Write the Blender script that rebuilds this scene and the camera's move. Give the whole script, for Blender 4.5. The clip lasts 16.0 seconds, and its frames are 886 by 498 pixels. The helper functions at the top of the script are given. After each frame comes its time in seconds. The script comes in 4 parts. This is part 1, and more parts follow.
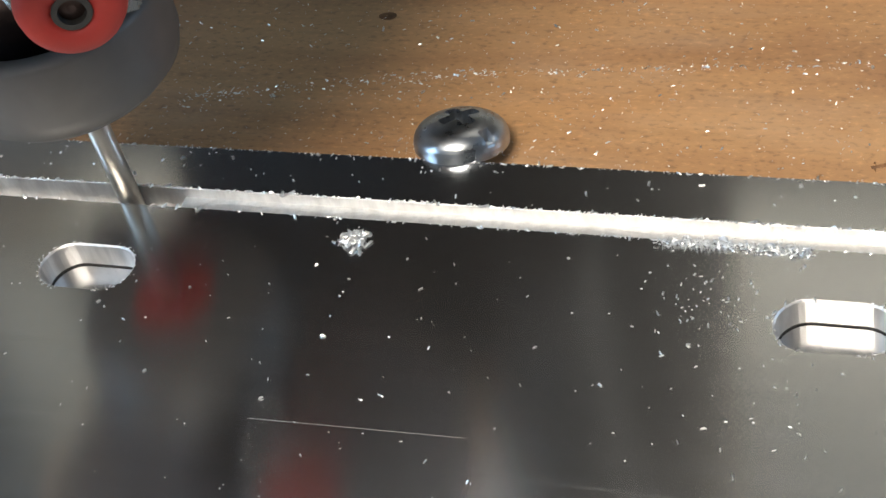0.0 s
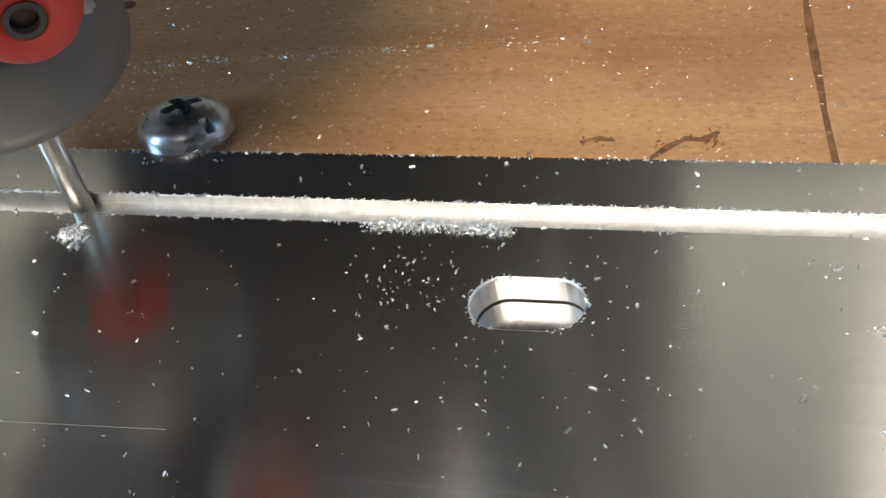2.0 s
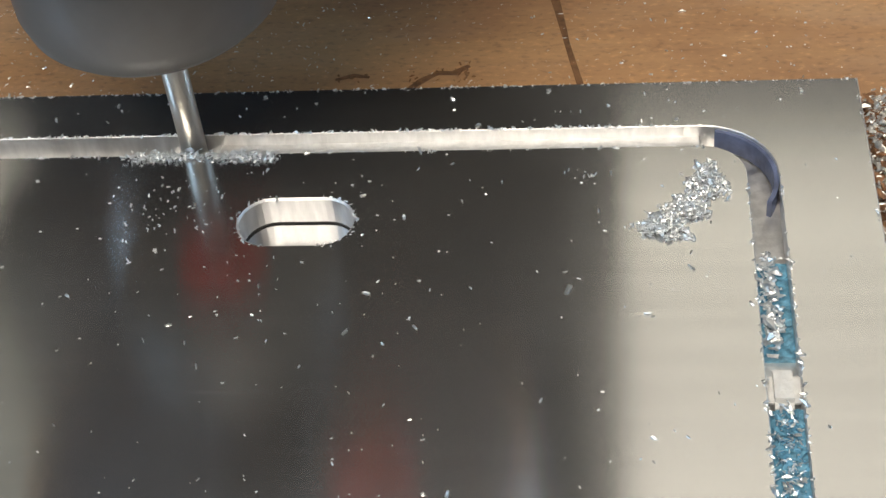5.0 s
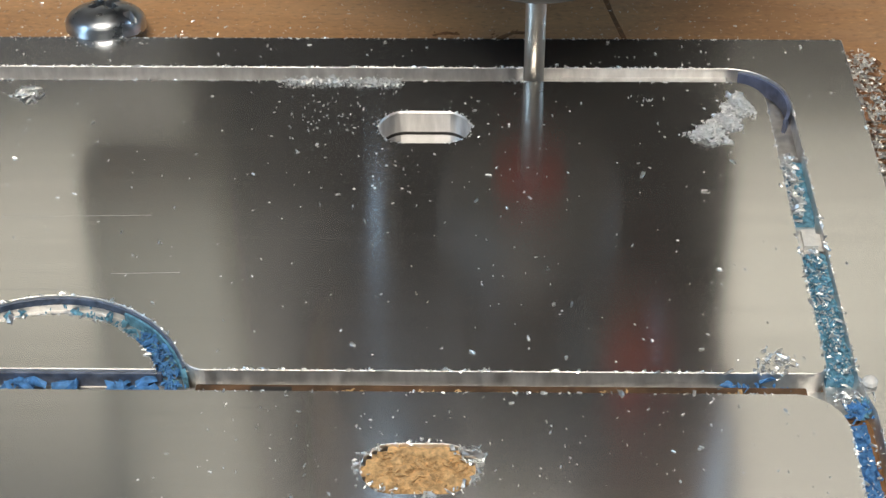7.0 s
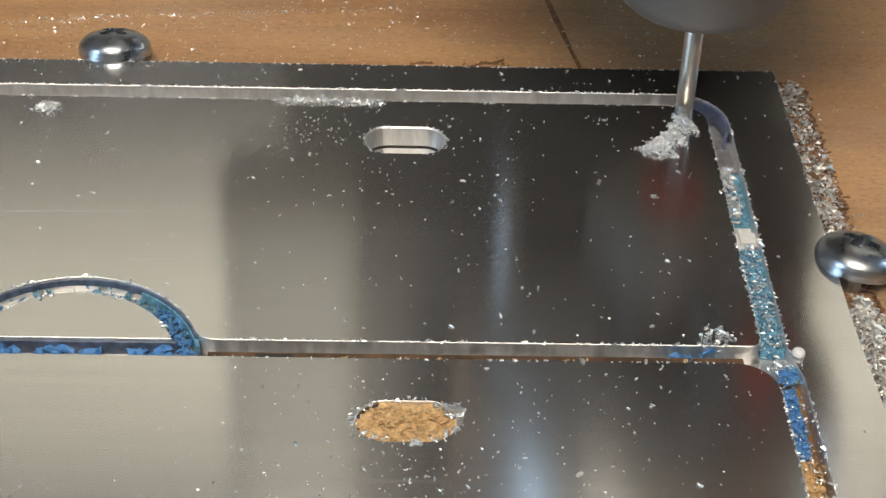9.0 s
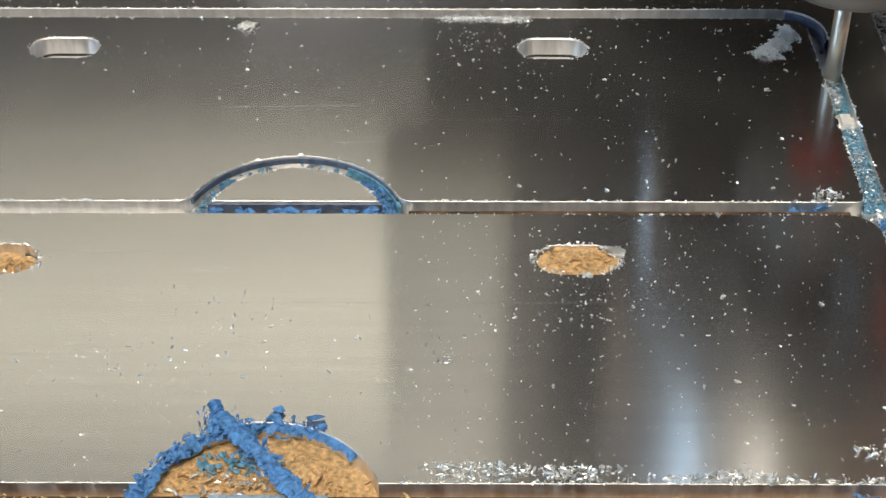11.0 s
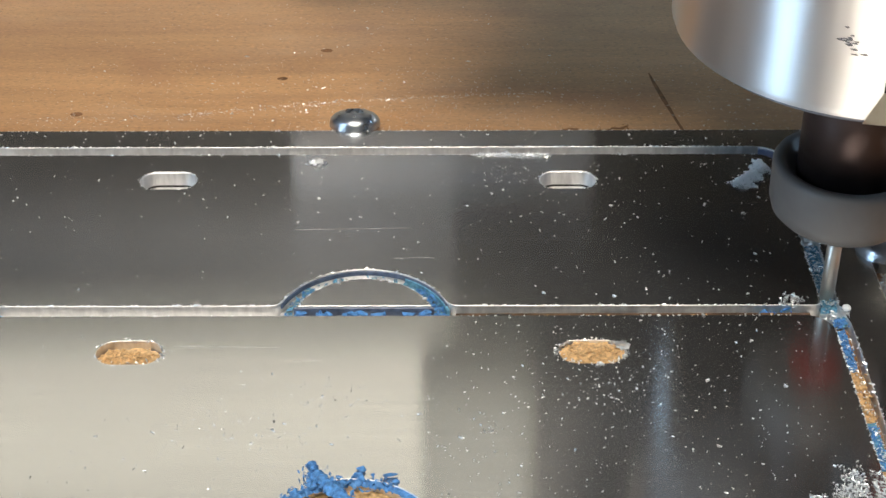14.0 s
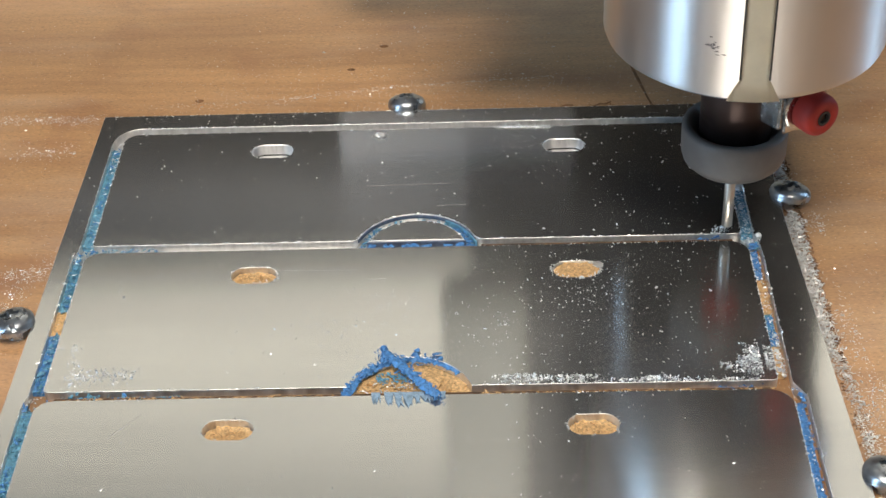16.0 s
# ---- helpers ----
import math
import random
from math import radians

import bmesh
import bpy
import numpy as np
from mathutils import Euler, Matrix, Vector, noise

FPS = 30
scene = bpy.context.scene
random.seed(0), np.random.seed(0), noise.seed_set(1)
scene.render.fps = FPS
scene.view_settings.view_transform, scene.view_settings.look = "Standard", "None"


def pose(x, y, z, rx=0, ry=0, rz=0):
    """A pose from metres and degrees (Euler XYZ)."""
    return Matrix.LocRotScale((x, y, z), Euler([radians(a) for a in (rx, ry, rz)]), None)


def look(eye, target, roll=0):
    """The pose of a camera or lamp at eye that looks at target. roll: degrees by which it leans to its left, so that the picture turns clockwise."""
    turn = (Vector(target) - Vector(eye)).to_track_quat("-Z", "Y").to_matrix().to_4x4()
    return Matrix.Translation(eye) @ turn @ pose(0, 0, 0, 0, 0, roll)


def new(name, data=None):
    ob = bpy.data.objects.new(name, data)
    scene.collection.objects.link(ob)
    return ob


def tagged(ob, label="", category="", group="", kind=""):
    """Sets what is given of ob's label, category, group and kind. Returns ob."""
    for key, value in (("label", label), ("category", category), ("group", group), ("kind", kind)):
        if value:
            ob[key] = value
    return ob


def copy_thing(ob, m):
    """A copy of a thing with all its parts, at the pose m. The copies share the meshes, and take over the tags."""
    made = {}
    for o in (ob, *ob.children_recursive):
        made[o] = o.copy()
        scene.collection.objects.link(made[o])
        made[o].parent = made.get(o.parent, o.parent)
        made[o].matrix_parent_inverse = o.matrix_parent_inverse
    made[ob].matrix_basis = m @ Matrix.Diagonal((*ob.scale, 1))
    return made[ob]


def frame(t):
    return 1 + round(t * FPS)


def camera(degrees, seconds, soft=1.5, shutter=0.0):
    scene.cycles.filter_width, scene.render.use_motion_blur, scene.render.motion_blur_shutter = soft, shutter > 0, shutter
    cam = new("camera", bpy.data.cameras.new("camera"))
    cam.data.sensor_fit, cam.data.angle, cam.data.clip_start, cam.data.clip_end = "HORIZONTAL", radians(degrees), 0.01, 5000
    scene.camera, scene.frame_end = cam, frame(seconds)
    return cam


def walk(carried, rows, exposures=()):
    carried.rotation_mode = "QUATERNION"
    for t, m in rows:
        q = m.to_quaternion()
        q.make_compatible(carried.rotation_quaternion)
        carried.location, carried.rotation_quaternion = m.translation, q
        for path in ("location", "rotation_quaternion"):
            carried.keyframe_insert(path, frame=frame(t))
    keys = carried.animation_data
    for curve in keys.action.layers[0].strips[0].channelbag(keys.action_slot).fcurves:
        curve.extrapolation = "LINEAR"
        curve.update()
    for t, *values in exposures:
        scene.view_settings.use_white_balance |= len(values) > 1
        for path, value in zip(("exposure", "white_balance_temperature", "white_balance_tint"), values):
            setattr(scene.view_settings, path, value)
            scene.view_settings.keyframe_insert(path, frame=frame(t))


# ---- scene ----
cam = camera(30.3, 16.0, soft=1.5, shutter=0.0)
PATH = [
    (0, (0.07226, -0.07636, 0.08728), (0.00513, 0.05183, -0.05073), -15.74),
    (0.5, (0.07794, -0.07269, 0.08797), (0.00874, 0.05189, -0.05235), -17.91),
    (1, (0.07976, -0.07311, 0.08917), (0.01105, 0.05177, -0.05113), -18.35),
    (1.5, (0.08266, -0.07292, 0.08687), (0.01997, 0.05363, -0.05474), -16.82),
    (2, (0.08709, -0.07212, 0.08625), (0.03025, 0.05556, -0.05681), -15.60),
    (2.5, (0.08920, -0.07214, 0.08741), (0.03592, 0.05686, -0.05584), -15.01),
    (3, (0.08927, -0.07396, 0.08608), (0.04454, 0.05697, -0.05834), -12.97),
    (3.2, (0.08803, -0.07393, 0.08615), (0.04854, 0.05745, -0.05939), -11.68),
    (5.3, (0.08147, -0.08702, 0.07974), (0.06500, 0.05382, -0.06130), -4.73),
    (5.5, (0.07637, -0.09111, 0.08187), (0.06417, 0.04859, -0.06073), -3.01),
    (6, (0.06946, -0.10701, 0.08304), (0.05993, 0.03708, -0.05533), -2.45),
    (6.5, (0.06961, -0.11089, 0.08611), (0.06551, 0.03833, -0.04699), -1.02),
    (7, (0.06422, -0.12134, 0.09104), (0.06110, 0.02925, -0.04054), -0.46),
    (7.5, (0.05878, -0.13648, 0.09640), (0.05186, 0.01437, -0.03474), -0.55),
    (8, (0.06270, -0.13826, 0.09545), (0.06430, 0.01541, -0.03255), 1.76),
    (8.5, (0.06129, -0.13831, 0.09450), (0.06839, 0.01839, -0.02957), 2.77),
    (9, (0.06066, -0.14047, 0.09601), (0.06481, 0.01678, -0.02750), 1.77),
    (9.5, (0.05766, -0.14615, 0.09782), (0.06126, 0.01013, -0.02693), 1.38),
    (10, (0.05134, -0.15654, 0.10148), (0.05444, -0.00051, -0.02360), 1.06),
    (10.2, (0.04969, -0.15964, 0.10149), (0.05237, -0.00340, -0.02334), 0.80),
    (12.3, (0.04625, -0.19797, 0.12407), (0.03958, -0.04008, 0.00149), -1.47),
    (12.5, (0.04664, -0.20145, 0.12824), (0.03985, -0.04412, 0.00494), -1.93),
    (13, (0.04137, -0.20626, 0.13095), (0.03607, -0.04543, 0.01218), -0.96),
    (13.5, (0.04245, -0.20792, 0.13255), (0.03881, -0.04210, 0.02080), -0.93),
    (14, (0.04174, -0.20781, 0.13071), (0.04146, -0.04316, 0.01718), -0.19),
    (14.5, (0.04349, -0.20658, 0.12872), (0.04824, -0.04386, 0.01254), 0.58),
    (15, (0.04480, -0.24600, 0.15930), (0.04765, -0.08530, 0.04020), -0.15),
    (15.5, (0.04570, -0.27200, 0.17950), (0.04380, -0.11220, 0.05930), -1.22),
    (16, (0.04580, -0.28070, 0.18520), (0.03937, -0.12100, 0.06500), -2.55),
]

walk(cam, [(t, look(eye, target, roll)) for t, eye, target, roll in PATH],
     [(0, 0.14, 6330, 10), (3, 0.1, 6450, 10), (5.5, -0.15, 6350, 10), (8, -0.24, 6460, 10), (10, -0.08, 6650, 10), (12.5, 0.0, 6330, 10), (14.5, 0.18, 6330, 10), (16, 0.06, 6280, 10)])

MM = 0.001
# plan of the cut sheet, millimetres
SL, SR = -31.87, 93.33          # centre lines of the side slots
S = [8.45, -32.70, -74.23, -115.9]   # centre lines of the cross slots
PITCH = 41.6
G = 1.15                        # half the slot width
PL, PR, PT, PB = -37.0, 100.9, 14.6, -124.0
SPREAD_R, SPREAD_L = (0.0, 0.8, 2.7), (-0.5, -1.3, -2.0)   # each panel is a little wider than the one above


def lean(x, y):
    """How far the side slots stand outwards at y, for a point in or by one of them."""
    k = 0 if y > -33.2 else 1 if y > -74.8 else 2
    return SPREAD_R[k] if abs(x - SR) < 2.6 else SPREAD_L[k] if abs(x - SL) < 2.6 else 0.0


THICK = 2.6
HOLES = [(0.3, 60.1), (0.9, 60.6), (0.9, 61.3)]

# ---------------------------------------------------------------- light
world = bpy.data.worlds.new("world")
scene.world = world
world.use_nodes = True
wn = world.node_tree.nodes
sky = wn.new("ShaderNodeTexSky")
sky.sky_type, sky.sun_disc, sky.sun_elevation, sky.sun_rotation = "NISHITA", False, radians(35), radians(250)
wn["Background"].inputs[1].default_value = 0.1
world.node_tree.links.new(sky.outputs[0], wn["Background"].inputs[0])


def area_lamp(name, eye, target, sx, sy, watts, colour):
    data = bpy.data.lights.new(name, "AREA")
    data.shape, data.size, data.size_y, data.energy, data.color = "RECTANGLE", sx, sy, watts, colour
    ob = new(name, data)
    ob.matrix_world = look(eye, target)
    return ob


# daylight in the two window openings, the shop light over the front of the bench, and an added band lamp for the far
# wall's brightness
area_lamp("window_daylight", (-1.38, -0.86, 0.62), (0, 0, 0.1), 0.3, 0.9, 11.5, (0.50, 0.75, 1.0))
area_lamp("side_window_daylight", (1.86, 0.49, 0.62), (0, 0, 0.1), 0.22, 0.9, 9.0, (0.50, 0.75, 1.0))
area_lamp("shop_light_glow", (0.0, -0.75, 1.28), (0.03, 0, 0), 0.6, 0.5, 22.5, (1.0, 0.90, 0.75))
area_lamp("north_band_fill", (0.15, 1.335, 1.17), (0.15, 0, 0.75), 2.6, 0.27, 3.9, (1.0, 0.905, 0.72))
# added fill with no known source: brightens what the sheet reflects on the right
area_lamp("ceiling_fill_glow", (0.33, 0.93, 1.395), (0.33, 0.93, 0), 0.6, 0.42, 1.1, (1.0, 0.88, 0.70))
scene.view_settings.exposure = 0.0

# ---------------------------------------------------------------- materials


def mat(name):
    m = bpy.data.materials.new(name)
    m.use_nodes = True
    nt = m.node_tree
    return m, nt, nt.nodes["Principled BSDF"]


def link(nt, a, b):
    nt.links.new(a, b)


def noise_node(nt, scale, detail=4, stretch=None, seed=0.0, rough=0.55):
    tc = nt.nodes.new("ShaderNodeTexCoord")
    mp = nt.nodes.new("ShaderNodeMapping")
    mp.inputs["Location"].default_value = (seed, seed * 0.7, seed * 0.3)
    mp.inputs["Scale"].default_value = stretch or (1, 1, 1)
    n = nt.nodes.new("ShaderNodeTexNoise")
    n.inputs["Scale"].default_value, n.inputs["Detail"].default_value, n.inputs["Roughness"].default_value = scale, detail, rough
    link(nt, tc.outputs["Object"], mp.inputs[0])
    link(nt, mp.outputs[0], n.inputs["Vector"])
    return n.outputs["Fac"]


def ramp(nt, fac, stops):
    r = nt.nodes.new("ShaderNodeValToRGB")
    while len(r.color_ramp.elements) < len(stops):
        r.color_ramp.elements.new(0.5)
    for e, (p, c) in zip(r.color_ramp.elements, stops):
        e.position, e.color = p, (*c, 1) if len(c) == 3 else c
    link(nt, fac, r.inputs[0])
    return r.outputs[0]


def mix(nt, fac, a, b, mode="MIX"):
    m = nt.nodes.new("ShaderNodeMix")
    m.data_type, m.blend_type = "RGBA", mode
    for sock, v in ((m.inputs[0], fac), (m.inputs[6], a), (m.inputs[7], b)):
        if isinstance(v, (int, float)):
            sock.default_value = v
        elif isinstance(v, tuple):
            sock.default_value = (*v, 1)
        else:
            link(nt, v, sock)
    return m.outputs[2]


def grey(v):
    return (v, v, v)


def bump(nt, bsdf, height, strength, distance):
    b = nt.nodes.new("ShaderNodeBump")
    b.inputs["Strength"].default_value, b.inputs["Distance"].default_value = strength, distance
    link(nt, height, b.inputs["Height"])
    link(nt, b.outputs[0], bsdf.inputs["Normal"])


def brushed_aluminium():
    """Mill-finished sheet, brushed along x: reflections smear towards and away from the viewer."""
    m, nt, b = mat("brushed_aluminium")
    g = nt.nodes.new("ShaderNodeBsdfAnisotropic")
    fine = noise_node(nt, 900, 3, (0.03, 1, 1))
    smear = noise_node(nt, 40, 4, (0.5, 1, 1), 3.0)
    lines = noise_node(nt, 420, 2, (0.012, 1, 1), 6.0)
    col = mix(nt, 0.5, ramp(nt, fine, [(0.3, grey(0.60)), (0.7, grey(0.72))]), ramp(nt, smear, [(0.3, grey(0.62)), (0.7, grey(0.70))]))
    link(nt, mix(nt, 1.0, col, (0.99, 1.0, 1.0), "MULTIPLY"), g.inputs["Color"])
    rough = mix(nt, ramp(nt, lines, [(0.68, grey(0)), (0.76, grey(0.45))]), ramp(nt, smear, [(0.25, grey(0.155)), (0.75, grey(0.19))]), grey(0.42))
    link(nt, rough, g.inputs["Roughness"])
    g.inputs["Anisotropy"].default_value = 0.5
    t = nt.nodes.new("ShaderNodeCombineXYZ")
    t.inputs[0].default_value = 1.0
    link(nt, t.outputs[0], g.inputs["Tangent"])
    bp = nt.nodes.new("ShaderNodeBump")
    bp.inputs["Strength"].default_value, bp.inputs["Distance"].default_value = 0.05, 0.00002
    link(nt, fine, bp.inputs["Height"])
    link(nt, bp.outputs[0], g.inputs["Normal"])
    wide = nt.nodes.new("ShaderNodeBsdfAnisotropic")
    wide.inputs["Roughness"].default_value, wide.inputs["Anisotropy"].default_value = 0.24, 0.62
    link(nt, mix(nt, 1.0, col, (0.99, 1.0, 1.0), "MULTIPLY"), wide.inputs["Color"])
    link(nt, t.outputs[0], wide.inputs["Tangent"])
    link(nt, bp.outputs[0], wide.inputs["Normal"])
    both = nt.nodes.new("ShaderNodeMixShader")
    both.inputs[0].default_value = 0.16
    link(nt, g.outputs[0], both.inputs[1])
    link(nt, wide.outputs[0], both.inputs[2])
    link(nt, both.outputs[0], nt.nodes["Material Output"].inputs["Surface"])
    return m


def metal(name, base, rough, scale=300, spread=0.12, stretch=None, bumpy=0.1):
    m, nt, b = mat(name)
    b.inputs["Metallic"].default_value = 1
    n = noise_node(nt, scale, 4, stretch)
    lo, hi = tuple(c * (1 - spread) for c in base), tuple(min(1, c * (1 + spread)) for c in base)
    link(nt, ramp(nt, n, [(0.3, lo), (0.7, hi)]), b.inputs["Base Color"])
    link(nt, ramp(nt, n, [(0.3, grey(rough * 0.8)), (0.7, grey(min(1, rough * 1.25)))]), b.inputs["Roughness"])
    bump(nt, b, n, bumpy, 0.0001)
    return m


def plain(name, base, rough, scale=200, spread=0.2, bumpy=0.15, dist=0.0003):
    m, nt, b = mat(name)
    n = noise_node(nt, scale, 5)
    lo, hi = tuple(c * (1 - spread) for c in base), tuple(min(1, c * (1 + spread)) for c in base)
    link(nt, ramp(nt, n, [(0.3, lo), (0.7, hi)]), b.inputs["Base Color"])
    b.inputs["Roughness"].default_value = rough
    bump(nt, b, n, bumpy, dist)
    return m


def wood(name, light, dark, seed=0.0, gloss=0.42, along=(0.10, 1, 1)):
    m, nt, b = mat(name)
    grain = noise_node(nt, 170, 6, along, seed, 0.65)
    broad = noise_node(nt, 22, 4, (0.22, 1, 1), seed + 2)
    fibre = noise_node(nt, 900, 3, (0.06, 1, 1), seed + 5)
    stain = noise_node(nt, 30, 4, None, seed + 9)
    c = mix(nt, ramp(nt, grain, [(0.35, grey(0)), (0.68, grey(0.5))]), light, dark)
    c = mix(nt, ramp(nt, broad, [(0.36, grey(0)), (0.62, grey(0.5))]), c, tuple(v * 0.5 for v in light))
    c = mix(nt, ramp(nt, fibre, [(0.5, grey(0)), (0.8, grey(0.22))]), c, tuple(v * 0.4 for v in dark))
    c = mix(nt, ramp(nt, stain, [(0.55, grey(0)), (0.75, grey(0.4))]), c, tuple(v * 0.6 for v in dark))
    speck = noise_node(nt, 2600, 3, (0.5, 1, 1), seed + 1)
    c = mix(nt, ramp(nt, speck, [(0.56, grey(0)), (0.70, grey(0.55))]), c, tuple(v * 0.45 for v in dark))
    c = mix(nt, ramp(nt, speck, [(0.30, grey(0.35)), (0.42, grey(0))]), c, tuple(min(1, v * 1.5) for v in light))
    # cathedral figure: contour lines of a slow, stretched field
    slow = noise_node(nt, 13, 2, (0.2, 1, 1), seed + 13)
    rings = nt.nodes.new("ShaderNodeMath")
    rings.operation = "MULTIPLY"
    rings.inputs[1].default_value = 15.0
    link(nt, slow, rings.inputs[0])
    fold = nt.nodes.new("ShaderNodeMath")
    fold.operation = "PINGPONG"
    fold.inputs[1].default_value = 1.0
    link(nt, rings.outputs[0], fold.inputs[0])
    c = mix(nt, ramp(nt, fold.outputs[0], [(0.0, grey(0.13)), (0.3, grey(0))]), c, tuple(min(1, v * 1.35) for v in light))
    c = mix(nt, ramp(nt, fold.outputs[0], [(0.72, grey(0)), (1.0, grey(0.14))]), c, (dark[0] * 0.62, dark[1] * 0.5, dark[2] * 0.5))
    blotch = noise_node(nt, 48, 5, (0.6, 1, 1), seed + 17, 0.6)
    c = mix(nt, ramp(nt, blotch, [(0.54, grey(0)), (0.70, grey(0.42))]), c, (dark[0] * 0.75, dark[1] * 0.6, dark[2] * 0.7))
    film = noise_node(nt, 75, 6, (0.25, 1, 1), seed + 21, 0.7)
    c = mix(nt, ramp(nt, film, [(0.50, grey(0)), (0.72, grey(0.26))]), c, (0.60, 0.48, 0.38))
    link(nt, c, b.inputs["Base Color"])
    link(nt, ramp(nt, broad, [(0.3, grey(gloss)), (0.7, grey(gloss + 0.2))]), b.inputs["Roughness"])
    if gloss < 0.6:
        b.inputs["Coat Weight"].default_value, b.inputs["Coat Roughness"].default_value = 1.0, 0.36
        b.inputs["Coat IOR"].default_value = 1.8
    bump(nt, b, grain, 0.25, 0.0006)
    return m


M_AL = brushed_aluminium()
M_EDGE = metal("milled_aluminium", (0.79, 0.78, 0.77), 0.5, 1100, 0.15, (1, 1, 0.35), 0.7)
M_MIRROR = metal("polished_pocket", (0.60, 0.60, 0.60), 0.2, 300, 0.08, None, 0.05)
M_POLISH = metal("polished_wall", (0.80, 0.79, 0.79), 0.46, 1100, 0.16, (1, 1, 0.2), 0.3)
M_CHIP = metal("aluminium_chips", (0.90, 0.91, 0.93), 0.4, 2500, 0.1, None, 0.4)
M_GREYCHIP = metal("dirty_chips", (0.82, 0.80, 0.77), 0.5, 900, 0.22, None, 0.4)
M_TAB = plain("torn_aluminium", (0.74, 0.73, 0.71), 0.45, 1500, 0.1, 0.5)
M_ANODISED = plain("pale_anodised_plate", (0.31, 0.31, 0.27), 0.45, 60, 0.12)
M_TAPEREFL = plain("reflected_tape", (0.30, 0.42, 0.55), 0.5, 1800, 0.3, 0.5)
M_CUTLINE = plain("dark_cut_line", (0.09, 0.05, 0.026), 0.85, 500, 0.7, 0.6)
M_SLATE = plain("dark_slot_tint", (0.085, 0.11, 0.17), 0.4, 900, 0.5, 0.4)
M_DARKREFL = plain("blue_grey_reflection", (0.10, 0.12, 0.20), 0.4, 700, 0.4, 0.4)
M_WOOD = wood("varnished_ply", (0.60, 0.335, 0.15), (0.31, 0.14, 0.058))
M_DUST = plain("wood_dust", (0.60, 0.39, 0.19), 0.9, 2200, 0.45, 0.8)
M_SLOTWOOD = wood("raw_ply", (0.34, 0.18, 0.08), (0.14, 0.07, 0.03), 4.0, 0.7)
M_BLUE = plain("blue_tape", (0.075, 0.225, 0.50), 0.6, 1800, 0.45, 0.6)
M_BODY = metal("polished_spindle", (0.80, 0.80, 0.80), 0.45, 120, 0.05, (1, 1, 0.1), 0.0)
M_BODY.node_tree.nodes["Principled BSDF"].inputs["Anisotropic"].default_value = 0.9
M_BODY.node_tree.nodes["Principled BSDF"].inputs["Anisotropic Rotation"].default_value = 0.25
turned = M_BODY.node_tree.nodes.new("ShaderNodeTangent")
turned.direction_type, turned.axis = "RADIAL", "Z"
link(M_BODY.node_tree, turned.outputs[0], M_BODY.node_tree.nodes["Principled BSDF"].inputs["Tangent"])
M_NUT = plain("grey_nut", (0.105, 0.10, 0.098), 0.48, 500, 0.06, 0.02)
M_ENDFACE = plain("blue_grey_end", (0.13, 0.15, 0.19), 0.5, 400, 0.15, 0.05)
M_SHAFT = metal("dark_shaft", (0.075, 0.056, 0.053), 0.5, 400, 0.15, (0.1, 0.1, 1))
M_TOOL = metal("carbide", (0.60, 0.57, 0.52), 0.42, 500, 0.1)
M_RED = plain("red_rubber", (0.36, 0.024, 0.017), 0.62, 300, 0.15, 0.1)
M_BLACK = plain("black_gap", (0.025, 0.024, 0.024), 0.6, 300, 0.3)
M_STEEL = metal("dull_screw_steel", (0.46, 0.49, 0.53), 0.3, 500, 0.2)
M_TEAL = plain("dirty_tape", (0.12, 0.30, 0.43), 0.6, 1800, 0.5, 0.6)
M_ZINC = metal("zinc_steel", (0.55, 0.57, 0.58), 0.24, 500, 0.15)
M_CREAM = plain("cream_strip", (0.74, 0.69, 0.56), 0.5, 200, 0.08, 0.05)
M_CARR = plain("dark_carriage", (0.016, 0.017, 0.021), 0.5, 60, 0.3)
M_BRACKET = plain("grey_bracket", (0.19, 0.195, 0.21), 0.5, 60, 0.2)
# the room's dim front put into the wall colour, for the metal's reflections
M_DARKWALL = plain("dimmed_wall", (0.22, 0.22, 0.225), 0.85, 8, 0.1)
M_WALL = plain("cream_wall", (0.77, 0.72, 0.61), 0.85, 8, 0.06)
M_FLOOR = plain("concrete", (0.25, 0.24, 0.22), 0.8, 6, 0.2)
M_CEIL = plain("ceiling_paint", (0.30, 0.315, 0.345), 0.9, 8, 0.05)
M_PALE = plain("pale_grey_paint", (0.66, 0.70, 0.76), 0.45, 60, 0.1)
M_KNOT = plain("dark_knot", (0.20, 0.10, 0.046), 0.6, 900, 0.5)

# ---------------------------------------------------------------- helpers of the scene


def obj(name, bm, material, parent=None, label="", smooth=False):
    me = bpy.data.meshes.new(name)
    bm.to_mesh(me)
    bm.free()
    for m in material if isinstance(material, (list, tuple)) else [material]:
        me.materials.append(m)
    if smooth:
        for p in me.polygons:
            p.use_smooth = True
    ob = new(name, me)
    if parent is not None:
        ob.parent = parent
    if label:
        ob["label"] = label
    return ob


def part(name, bm, material, parent, label="", smooth=False):
    return obj(name, bm, material, parent, label, smooth)


def empty(name, x=0.0, y=0.0, z=0.0):
    e = new(name)
    e.location = (x * MM, y * MM, z * MM)
    return e


